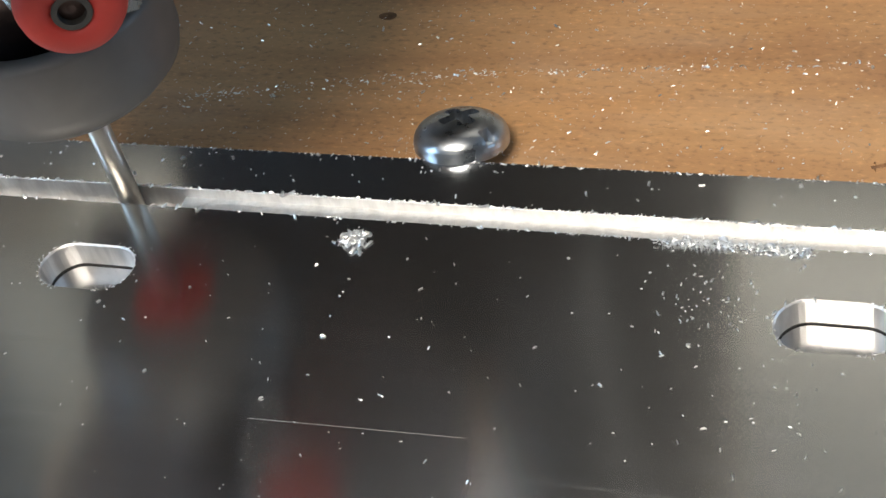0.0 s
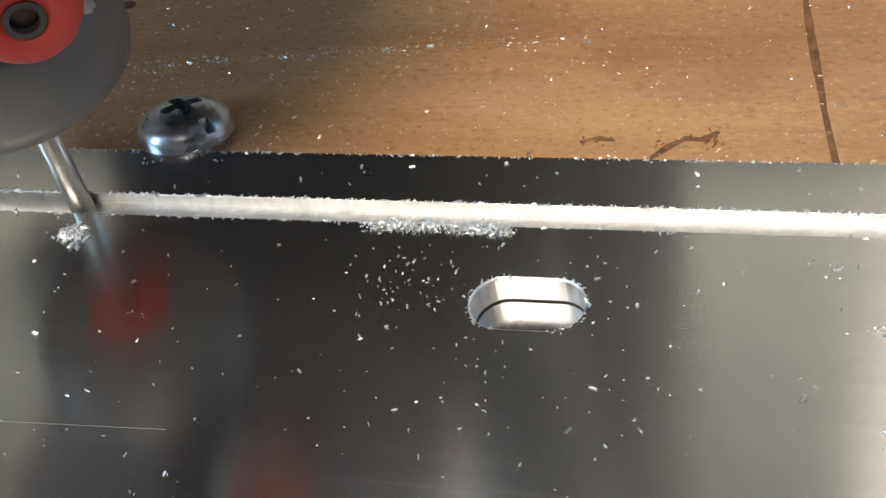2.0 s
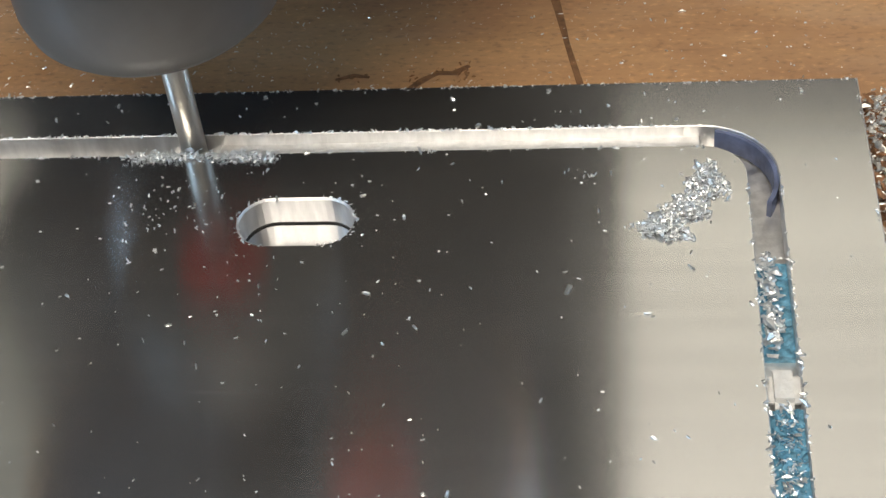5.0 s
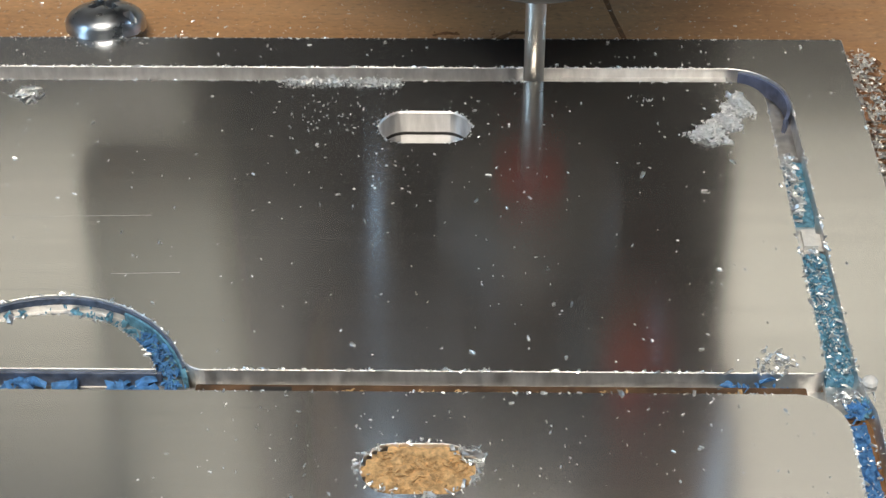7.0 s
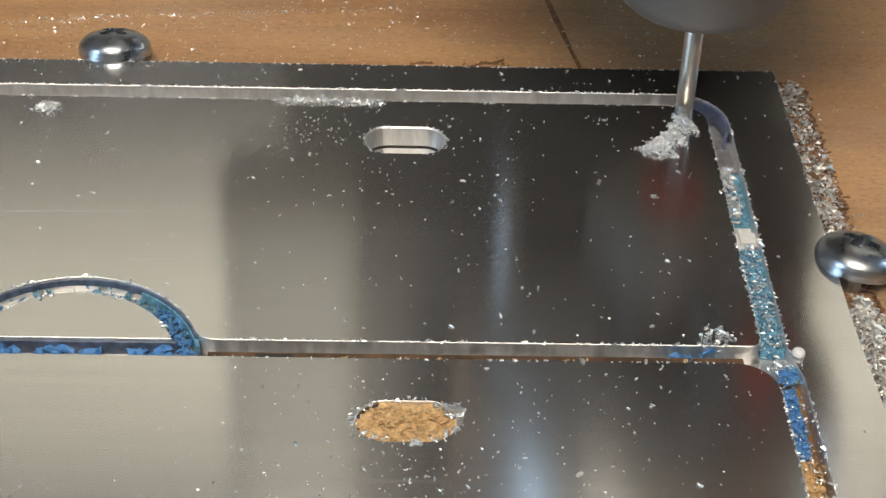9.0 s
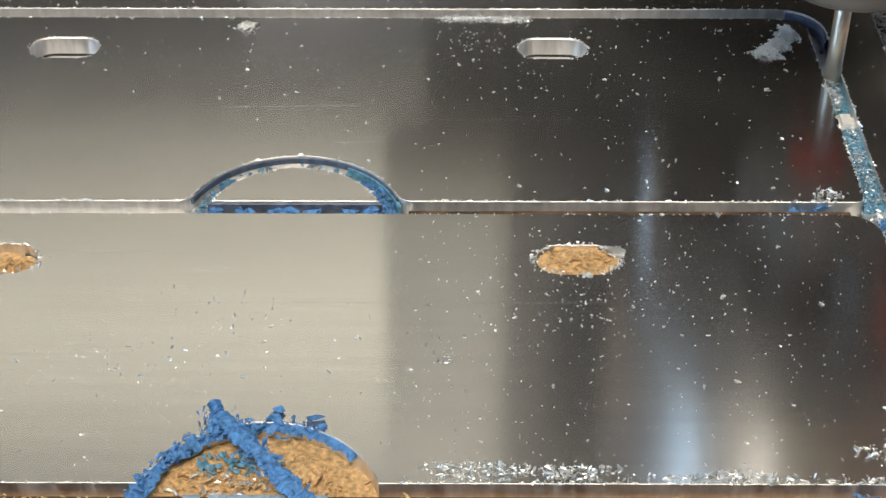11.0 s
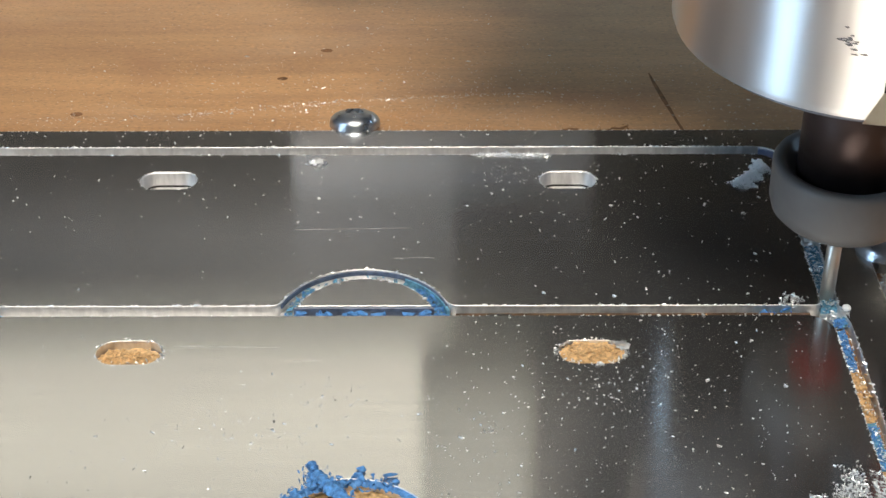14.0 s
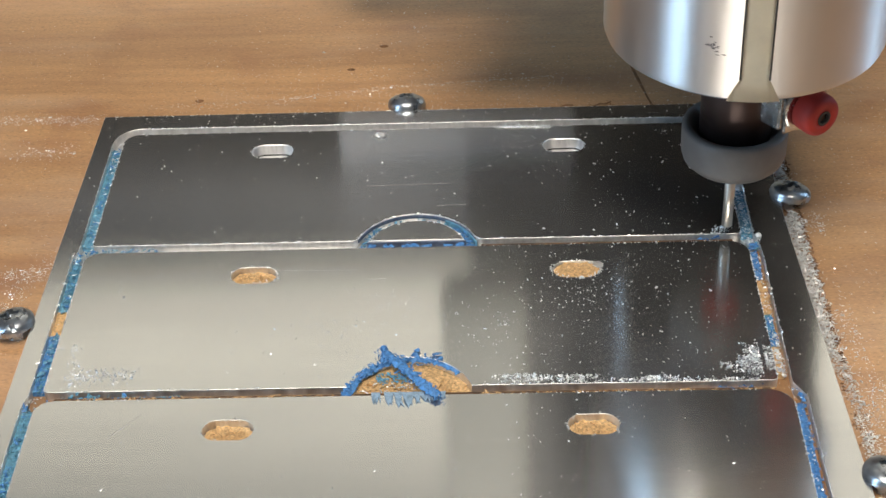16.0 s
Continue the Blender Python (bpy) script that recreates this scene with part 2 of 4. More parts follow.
def box(x0, x1, y0, y1, z0, z1, bevel=0.0, bm=None):
    bm = bm or bmesh.new()
    vs = [bm.verts.new((x * MM, y * MM, z * MM)) for z in (z0, z1) for x, y in ((x0, y0), (x1, y0), (x1, y1), (x0, y1))]
    fs = [bm.faces.new([vs[i] for i in f]) for f in ((3, 2, 1, 0), (4, 5, 6, 7), (0, 1, 5, 4), (1, 2, 6, 5), (2, 3, 7, 6), (3, 0, 4, 7))]
    if bevel:
        es = list({e for f in fs for e in f.edges})
        bmesh.ops.bevel(bm, geom=es, offset=bevel * MM, segments=2, affect="EDGES")
    return bm


def lathe(profile, seg=64, bm=None, m=None, cap=True):
    """Turned form about z: (radius, height) in millimetres from the bottom up."""
    bm = bm or bmesh.new()
    m = m or Matrix.Identity(4)
    rings = []
    for r, z in profile:
        rings.append([bm.verts.new(m @ Vector((r * MM * math.cos(2 * math.pi * k / seg), r * MM * math.sin(2 * math.pi * k / seg), z * MM))) for k in range(seg)])
    for a, b in zip(rings, rings[1:]):
        for k in range(seg):
            bm.faces.new((a[k], a[(k + 1) % seg], b[(k + 1) % seg], b[k]))
    if cap:
        bm.faces.new(rings[0][::-1])
        bm.faces.new(rings[-1])
    return bm


def arc_pts(cx, cy, r, a0, a1, n):
    return [(cx + r * math.cos(radians(a0 + (a1 - a0) * k / n)), cy + r * math.sin(radians(a0 + (a1 - a0) * k / n))) for k in range(n + 1)]


def rounded(x0, x1, y0, y1, r_tl, r_tr, r_br, r_bl):
    p = []
    p += arc_pts(x0 + r_bl, y0 + r_bl, r_bl, 180, 270, 8)
    p += arc_pts(x1 - r_br, y0 + r_br, r_br, 270, 360, 8)
    p += arc_pts(x1 - r_tr, y1 - r_tr, r_tr, 0, 90, 8)
    p += arc_pts(x0 + r_tl, y1 - r_tl, r_tl, 90, 180, 8)
    return p


def stadium(cx, cy, length, width):
    r = width / 2
    h = length / 2 - r
    return arc_pts(cx + h, cy, r, -90, 90, 14) + arc_pts(cx - h, cy, r, 90, 270, 14)


def sheet(name, outlines, z_top, thick, parent, materials, label=""):
    """A flat sheet with through holes: first outline outside, the rest are holes. Top in the first material, cut edges in the second."""
    cu = bpy.data.curves.new(name, "CURVE")
    cu.dimensions, cu.fill_mode, cu.extrude = "2D", "BOTH", (thick / 2 - 0.06) * MM
    cu.bevel_depth, cu.bevel_resolution = 0.06 * MM, 0
    for pts in outlines:
        sp = cu.splines.new("POLY")
        sp.points.add(len(pts) - 1)
        for p, (x, y) in zip(sp.points, pts):
            p.co = (x * MM, y * MM, 0, 1)
        sp.use_cyclic_u = True
    tmp = bpy.data.objects.new("tmp", cu)
    me = bpy.data.meshes.new_from_object(tmp)
    bpy.data.objects.remove(tmp)
    bpy.data.curves.remove(cu)
    me.materials.clear()
    for m in materials:
        me.materials.append(m)
    me.transform(Matrix.Translation((0, 0, (z_top - thick / 2) * MM)))
    for p in me.polygons:
        p.use_smooth = False
        p.material_index = 0 if abs(p.normal.z) > 0.9 else 1
    ob = new(name, me)
    ob.parent = parent
    if label:
        ob["label"] = label
    return ob


# ---------------------------------------------------------------- the room
def room():
    m = 1000
    x0, x1, y0, y1, z0, z1 = -1.42 * m, 1.9 * m, -1.7 * m, 1.35 * m, -0.92 * m, 1.42 * m
    t = 100
    tagged(obj("floor", box(x0 - t, x1 + t, y0 - t, y1 + t, z0 - t, z0), M_FLOOR), "grey concrete workshop floor", "floor", kind="structure")
    tagged(obj("ceiling", box(x0 - t, x1 + t, y0 - t, y1 + t, z1, z1 + t), M_CEIL), "dim grey painted ceiling", "ceiling", kind="structure")
    for name, b in (("wall_north", (x0 - t, x1 + t, y1, y1 + t)), ("wall_south", (x0 - t, x1 + t, y0 - t, y0))):
        tagged(obj(name, box(*b, z0, z1), M_WALL if name == "wall_north" else M_DARKWALL), "cream painted workshop wall" if name == "wall_north" else "unseen workshop wall, greyed so that it reflects dimly", "wall", kind="structure")
    # side walls round their window openings
    wz0, wz1 = 170, 1070
    for name, xa, xb, wy0, wy1 in (("wall_west", x0 - t, x0, -1010, -710), ("wall_east", x1, x1 + t, 380, 600)):
        bm = box(xa, xb, y0, wy0, z0, z1)
        box(xa, xb, wy1, y1, z0, z1, bm=bm)
        box(xa, xb, wy0, wy1, z0, wz0, bm=bm)
        box(xa, xb, wy0, wy1, wz1, z1, bm=bm)
        tagged(obj(name, bm, M_DARKWALL), "unseen wall with a window opening, greyed so that it reflects dimly", "wall", kind="structure")


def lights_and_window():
    """The fittings that hold the lamps, and the window frames; the high band and the ceiling panel are made up."""
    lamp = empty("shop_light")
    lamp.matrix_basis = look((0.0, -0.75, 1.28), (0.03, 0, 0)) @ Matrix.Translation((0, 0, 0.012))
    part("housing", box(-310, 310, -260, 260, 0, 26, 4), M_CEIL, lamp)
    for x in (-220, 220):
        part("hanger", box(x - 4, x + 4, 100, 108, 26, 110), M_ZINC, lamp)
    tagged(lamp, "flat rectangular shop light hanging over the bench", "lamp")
    # housing made up for the added ceiling fill
    panel = empty("ceiling_fill_panel", 330, 930, 1398)
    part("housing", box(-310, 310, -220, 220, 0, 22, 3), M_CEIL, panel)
    tagged(panel, "made-up flat square light panel under the ceiling", "lamp")
    # border of the added band lamp; the wall behind it has no opening
    band = empty("fill_band_frame")
    for x0, x1, z0, z1 in ((-1190, 1490, 1000, 1030), (-1190, 1490, 1310, 1340), (-1190, -1160, 1030, 1310), (1460, 1490, 1030, 1310)):
        part("window_frame", box(x0, x1, 1318, 1350, z0, z1, 3), M_CREAM, band)
    tagged(band, "made-up high window frame round the added band lamp", "window", kind="structure")
    for name, xa, xb, wy0, wy1 in (("window_1", -1420, -1390, -1010, -710), ("window_3", 1870, 1900, 380, 600)):
        win = empty(name)
        for y0, y1, z0, z1 in ((wy0 - 40, wy0, 130, 1110), (wy1, wy1 + 40, 130, 1110), (wy0, wy1, 130, 170), (wy0, wy1, 1070, 1110)):
            part("window_frame", box(xa, xb, y0, y1, z0, z1, 3), M_CREAM, win)
        tagged(win, "plain painted window frame in the wall", "window", kind="structure")


room()
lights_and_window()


# ---------------------------------------------------------------- bench and bed
def bed():
    bm = box(-330, 420, -330, 330, -20, -THICK)
    tagged(obj("spoilboard", bm, M_WOOD), "brown varnished plywood bed board scattered with metal chips", "board", kind="structure")
    bench = empty("workbench", 45, 0, -60)
    part("benchtop", box(-450, 450, -400, 400, 0, 39.5, 2), M_SLOTWOOD, bench)
    for x in (-420, 380):
        for y in (-370, 330):
            part("leg", box(x, x + 45, y, y + 45, -860, 0, 2), M_SLOTWOOD, bench)
    tagged(bench, "plain wooden workbench under the machine bed", "workbench")


bed()


# ---------------------------------------------------------------- the aluminium sheet
ARC_X, ARC_R = 30.8, 10.75


lengths = []


def plate():
    root = empty("aluminium_plate")
    two = (M_AL, M_EDGE)
    top = rounded(SL + SPREAD_L[0] - G, SR + G, S[1], S[0] + G, 5.4, 5.4, 0.1, 0.1)
    rt, lt = [SR + d + G for d in SPREAD_R], [SL + d - G for d in SPREAD_L]
    inner = [(lt[2], S[3] - G), (rt[2], S[3] - G), (rt[2], S[2] - 3.0), (rt[1], S[2] + 0.6), (rt[1], S[1] - 3.0), (rt[0], S[1] + 0.6)] + top[18:] + [(lt[0], S[1] + 0.6), (lt[1], S[1] - 3.0), (lt[1], S[2] + 0.6), (lt[2], S[2] - 3.0)]
    outer = [(PL - 1.6, PB), (PR + 3.6, PB), (PR + 0.1, -28), (PR, PT), (PL, PT)]
    sheet("frame", [outer, inner], 0, THICK, root, two)
    for k in range(3):
        top, low = S[k] - G, S[k + 1] + G
        ol = rounded(SL + SPREAD_L[k] + G, SR + SPREAD_R[k] - G, low, top, 3.1, 3.1 + 0.6 * k, 1.0, 1.0)
        if k < 2:
            cy = S[k + 1] - 2.3
            r = ARC_R + (G if k == 0 else 0.3)
            a = math.degrees(math.asin((low - cy) / r))
            notch = arc_pts(ARC_X, cy, r, 180 - a, a, 40)
            if k == 0:   # the curve flares into the straight cut
                f = 2.0
                xo = math.sqrt((r + f) ** 2 - (low + f - cy) ** 2)
                a = math.degrees(math.atan2(low + f - cy, xo))
                notch = arc_pts(ARC_X - xo, low + f, f, -90, -a, 6) + arc_pts(ARC_X, cy, r, 180 - a, a, 40)[1:-1] + arc_pts(ARC_X + xo, low + f, f, 180 + a, 270, 6)
            ol = ol[:9] + notch + ol[9:]
        holes = [stadium(x, -PITCH * k, 8.6, 4.95) for x in HOLES[k]]
        sheet("panel", [ol] + holes, 0, THICK, root, two)
    low = S[1] + G
    cy, r = S[1] - 2.3, ARC_R - G
    a = math.degrees(math.asin((low - cy) / r))
    sheet("offcut", [arc_pts(ARC_X, cy, r, a, 180 - a, 40)], 0, THICK, root, two, "half-round aluminium offcut between the slots")
    for x in HOLES[0]:
        sheet("pocket_floor", [stadium(x, 0, 8.5, 4.85)], -2.5, 0.2, root, (M_MIRROR, M_MIRROR), "polished pocket floor")
        sheet("pocket_wall", [stadium(x, 0, 8.58, 4.93), stadium(x, 0, 8.44, 4.79)], -0.08, 2.45, root, (M_POLISH, M_POLISH), "bright milled wall of the pocket")
        sheet("pocket_gap", [stadium(x, 0, 8.55, 4.9), stadium(x, 0, 8.35, 4.7)], -2.3, 0.2, root, (M_BLACK, M_BLACK), "dark line round the pocket floor")
    # dark line low in the cut, laid in as a raised brown strip
    sheet("slot_floor", [rounded(SL + 2, SR - 2, S[2] - G + 0.05, S[2] - 0.1, 0.1, 0.1, 0.1, 0.1)], -0.5, 0.5, root, (M_CUTLINE, M_CUTLINE), "dark brown strip along the cut")
    for k, z in ((1, -2.1), (2, -1.8), (3, -1.8)):
        sheet("slot_floor", [rounded(SL, SR, S[k] - G, S[k] + G, 0.2, 0.2, 0.2, 0.2)], z, 0.4, root, (M_EDGE, M_EDGE) if k == 1 else (M_SLOTWOOD, M_SLOTWOOD), "dusty bottom of the cut" if k == 1 else "dusty wood at the bottom of the cut")
    # the same dark brown strip in the cut above
    sheet("slot_floor", [rounded(ARC_X + ARC_R + 1.6, SR - 3, S[1] - G + 0.05, S[1] - 0.1, 0.1, 0.1, 0.1, 0.1)], -0.42, 0.5, root, (M_CUTLINE, M_CUTLINE), "dark brown strip along the cut")
    for x in (SL, SR):
        for y0, y1, z, m, text in ((S[3], S[2] - 2, -1.9, M_SLOTWOOD, "dusty wood at the bottom of the cut"), (S[2] - 1.8, S[1] - 2, -1.9, M_SLOTWOOD, "dusty wood at the bottom of the cut"),
                                   (S[1] - 1.8, S[0] - 5, -1.75, M_EDGE, "milled metal bottom of the side cut")):
            xc = x + lean(x, (y0 + y1) / 2)
            sheet("slot_floor", [rounded(xc - G, xc + G, y0, y1, 0.2, 0.2, 0.2, 0.2)], z, 0.4, root, (m, m), text)
    for x0, x1 in ((SL - 0.5, SL + 6.5), (SR - 6.5, SR + 0.5)):
        sheet("slot_floor", [rounded(x0 - G - 0.5, x1 + G, S[0] - 5, S[0] + G, 0.3, 0.3, 0.3, 0.3)], -2.12, 0.4, root, (M_EDGE, M_EDGE), "milled metal bottom of the corner")
    cy = S[1] - 2.3
    sheet("slot_floor", [arc_pts(ARC_X, cy, ARC_R + G, 12, 168, 40) + arc_pts(ARC_X, cy, ARC_R - G, 168, 12, 40)], -1.7, 0.4, root, (M_EDGE, M_EDGE), "milled metal bottom of the curved cut")
    ro = ARC_R + G
    # the blue that the curved wall reflects, put on it as coloured strips
    sheet("slot_tint", [arc_pts(ARC_X, cy, ro - 0.03, 20, 160, 40) + arc_pts(ARC_X, cy, ro - 0.16, 160, 20, 40)], -0.22, 0.75, root, (M_SLATE, M_SLATE), "dark blue reflection put on the curved wall")
    sheet("slot_tint", [arc_pts(ARC_X, cy, ro - 0.03, 15, 62, 16) + arc_pts(ARC_X, cy, ro - 0.3, 62, 15, 16)], -0.5, 1.2, root, (M_TEAL, M_TEAL), "blue reflection put on the curved wall")
    # darker strip along the wall of the straight cut
    sheet("slot_tint", [rounded(ARC_X - 9.4, ARC_X + 9.4, S[1] + G - 0.2, S[1] + G - 0.03, 0.05, 0.05, 0.05, 0.05)], -0.3, 1.5, root, (M_SLATE, M_SLATE), "dark strip on the wall of the straight cut")
    # the bottom of the first cut, in short lengths that drop as the cutter passes
    x = -31.0
    while x < 88:
        lengths.append((x, sheet("slot_bottom", [[(x, S[0] - G), (x + 4.0, S[0] - G), (x + 4.0, S[0] + G), (x, S[0] + G)]], -1.05, 0.5, root, (M_EDGE, M_EDGE))))
        x += 4.0
    tagged(root, "thin brushed aluminium sheet milled into panels, screwed down", "metal sheet")


plate()


# ---------------------------------------------------------------- screws
def screw():
    s = empty("screw")

    def dome(r):
        return 0.8 + 2.0 * math.sqrt(max(0.0, 1 - (r / 4.02) ** 2.5))

    bm = bmesh.new()
    seg, rings = 120, []
    radii = [3.85, 4.0, 4.04] + [3.99 - 0.1 * i for i in range(40)] + [0.04]
    for i, r in enumerate(radii):
        ring = []
        for k in range(seg):
            a = 2 * math.pi * k / seg
            x, y = r * math.cos(a), r * math.sin(a)
            z = (0.0, 0.15, 0.7)[i] if i < 3 else dome(r)
            if min(abs(x), abs(y)) < 0.5 and max(abs(x), abs(y)) < 1.8 - 0.25 * min(abs(x), abs(y)):
                z = 1.6
            u, v = x * math.cos(radians(-80)) + y * math.sin(radians(-80)), -x * math.sin(radians(-80)) + y * math.cos(radians(-80))
            if i > 2 and u > 2.9 and abs(v) < 0.42:
                z = min(z, 1.2)
            ring.append(bm.verts.new((x * MM, y * MM, z * MM)))
        rings.append(ring)
    for p, q in zip(rings, rings[1:]):
        for k in range(seg):
            bm.faces.new((p[k], p[(k + 1) % seg], q[(k + 1) % seg], q[k]))
    bm.faces.new(rings[0][::-1])
    bm.faces.new(rings[-1])
    part("head", bm, M_STEEL, s, "dull domed steel head with a cross recess")
    part("shank", lathe([(1.6, -14), (1.9, 0.0)], 20), M_STEEL, s)
    # shade at the bottom of the recess, put in as a black disc
    part("recess", lathe([(0.5, 1.61), (1.0, 1.63), (0.2, 1.65)], 16), M_BLACK, s, "black disc for the shade in the cross recess")
    tagged(s, "dull steel cross-head screw clamping the sheet's edge", "screw", "screws round the sheet")
    return s


first = screw()


def seated(x, y, toward, tilt, turn):
    """A head that rests on the sheet's edge and leans outwards; toward: the outward direction, tilt and turn in degrees."""
    drop = 4.0 * math.sin(radians(tilt))
    return pose(x * MM, y * MM, -drop * MM) @ pose(0, 0, 0, 0, 0, toward) @ pose(0, 0, 0, 0, tilt, 0) @ pose(0, 0, 0, 0, 0, turn - toward)


first.matrix_basis = seated(27.4, 17.7, 90, 17, 48)
for x, y, toward, tilt, r in ((103.3, -18.6, 55, 14, 50), (-41.4, -54.2, 150, 12, 10), (106.6, -95.8, 40, 12, 75)):
    copy_thing(first, seated(x, y, toward, tilt, r))


# ---------------------------------------------------------------- spindle
def spindle():
    sp = empty("spindle")
    part("body", lathe([(22.6, 40), (23.6, 40.4), (24.0, 41.5), (24.0, 175)], 96), M_BODY, sp, "polished silver cylinder", True)
    part("end_face", lathe([(7.2, 39.2), (22.0, 39.2), (22.4, 39.9)], 64), M_ENDFACE, sp, "dull dark underside of the motor")
    part("shaft", lathe([(6.4, 17), (6.4, 30), (6.7, 40.5)], 48), M_SHAFT, sp, "dark brown steel shaft", True)
    nut = [(1.2, 12.6), (6.4, 12.6), (8.0, 13.1), (9.0, 14.1), (9.4, 15.5), (9.5, 20.4), (9.2, 21.0), (7.9, 21.0), (7.6, 19.6), (6.3, 19.2)]
    part("collet_nut", lathe(nut, 72), M_NUT, sp, "matt grey nut blurred by spinning", True)
    part("collet", lathe([(0.9, 12.1), (3.2, 12.1), (3.8, 12.58)], 40), M_RED, sp, "red-brown collet face under the nut")
    part("cutter", lathe([(0.8, -1.7), (0.98, -1.6), (0.98, 13)], 24), M_TOOL, sp, "thin steel end mill", True)
    knob = lathe([(1.3, 3.7), (1.3, 4.4), (2.9, 4.4), (3.5, 4.0), (3.75, 3.2), (3.75, 0.6), (3.4, 0.2), (0.5, 0.0)][::-1], 48)
    k = part("knob", knob, M_RED, sp, "red rubber knob with a hollow hub", True)
    n = Vector((math.sin(radians(31)), -math.cos(radians(31)), 0))
    face = Vector((12.7, -12.6, 29.5)) * MM
    base = face - n * 4.4 * MM
    k.matrix_basis = Matrix.Translation(base) @ n.to_track_quat("Z", "Y").to_matrix().to_4x4()
    part("hub", lathe([(1.35, 3.0), (1.35, 4.5), (0.95, 4.52), (0.9, 3.7)], 24), M_BLACK, k)
    part("core", lathe([(0.9, 3.2), (0.9, 3.9), (0.3, 4.0)], 20), M_SHAFT, k)
    part("clip", lathe([(4.3, -0.9), (4.6, -0.6), (4.6, -0.2), (4.3, 0.0)], 48), M_ZINC, k, "thin bright metal washer")
    carriage = empty("tool_carriage")
    part("back_plate", box(-36, 27, 26, 38, 37, 260, 1.5), M_CARR, carriage)
    part("side_bracket", box(-55.5, -36.5, 27, 36, 38.5, 240, 1.5), M_ANODISED, carriage)
    part("rear_plate", box(-50, 32, 70, 84, 33.5, 260, 1.5), M_CARR, carriage)
    part("bearing_block", box(-80, -24, 78, 85, 24, 33, 1.5), M_PALE, carriage, "pale grey bearing block")
    rod = lathe([(1.5, 28), (1.9, 28.4), (1.9, 74.5)], 32)
    rod.transform(Matrix.Translation((-16.4 * MM, 22.0 * MM, 0)))
    part("guide_rod", rod, M_ZINC, carriage, "bright upright steel guide rod", True)
    part("clamp", box(-30, 30, 8, 25.5, 75, 150, 2), M_CARR, carriage)
    # pale split in the clamp collar, flared at its foot, and the knob's bracket
    strip = bmesh.new()
    rows = [(40.2, 4.3), (44.5, 2.3), (175, 2.1)]
    grid = []
    for z, half in rows:
        ring = []
        for i in range(7):
            u = -half + 2 * half * i / 6
            ang = u / 24.15 + radians(-4)
            ring.append(strip.verts.new((24.15 * MM * math.sin(ang), -24.15 * MM * math.cos(ang), z * MM)))
        grid.append(ring)
    for a, b in zip(grid, grid[1:]):
        for i in range(6):
            strip.faces.new((a[i], a[i + 1], b[i + 1], b[i]))
    bmesh.ops.solidify(strip, geom=strip.faces[:], thickness=0.3 * MM)
    part("collar_split", strip, M_CREAM, sp, "pale strip along the collar's split", True)
    for sgn in (-1, 1):
        ang = radians(-4) + sgn * 2.35 / 24.1
        g = box(-0.14, 0.14, -0.1, 0.1, 44.3, 175)
        g.transform(pose(24.18 * MM * math.sin(ang), -24.18 * MM * math.cos(ang), 0, 0, 0, math.degrees(ang)))
        part("seam", g, M_BLACK, sp, "dark seam")
    arm = box(4.0, 10.5, -1.1, 1.1, 24.5, 40, 0.4)
    arm.transform(pose(0, 0, 0, 0, 0, -50))
    part("arm", arm, M_ZINC, sp, "bright angled bracket arm")
    ear = box(-3.9, 3.9, -0.5, 0.5, 24.6, 40.2, 0.3)
    ear.transform(Matrix.Translation(base - n * 1.4 * MM - Vector((0, 0, base.z))) @ pose(0, 0, 0, 0, 0, 31))
    part("ear", ear, M_ZINC, sp, "upright steel ear behind the knob")
    scuff = bmesh.new()
    rng_scuff = np.random.default_rng(3)
    for i in range(16):
        u, z = -8.4 + rng_scuff.normal(0, 0.75), 49.8 + rng_scuff.normal(0, 0.5)
        w, h = rng_scuff.uniform(0.3, 1.2), rng_scuff.uniform(0.06, 0.22)
        ring = [scuff.verts.new((24.05 * MM * math.sin(q / 24.0), -24.05 * MM * math.cos(q / 24.0), zz * MM)) for q, zz in ((u - w / 2, z), (u, z - h), (u + w / 2, z - 0.1), (u + w * 0.2, z + h * 0.7))]
        scuff.faces.new(ring)
    part("scuff", scuff, M_BRACKET, sp, "dark scuff mark on the cylinder")
    tagged(sp, "silver router spindle with grey collet nut and thin cutter", "spindle")
    tagged(carriage, "dark metal carriage that holds the spindle", "carriage")
    gantry = empty("gantry_beam")
    part("beam", box(-420, 420, 92, 140, 34, 87, 2), M_CARR, gantry)
    part("rail", box(-420, 420, 86, 91.5, 44, 56, 1), M_BRACKET, gantry)
    tagged(gantry, "dark metal gantry beam spanning the machine bed", "gantry")
    return sp, carriage, gantry


spindle_thing, carriage_thing, gantry_thing = spindle()



# ---------------------------------------------------------------- chips, dust and tape
rng = np.random.default_rng(7)


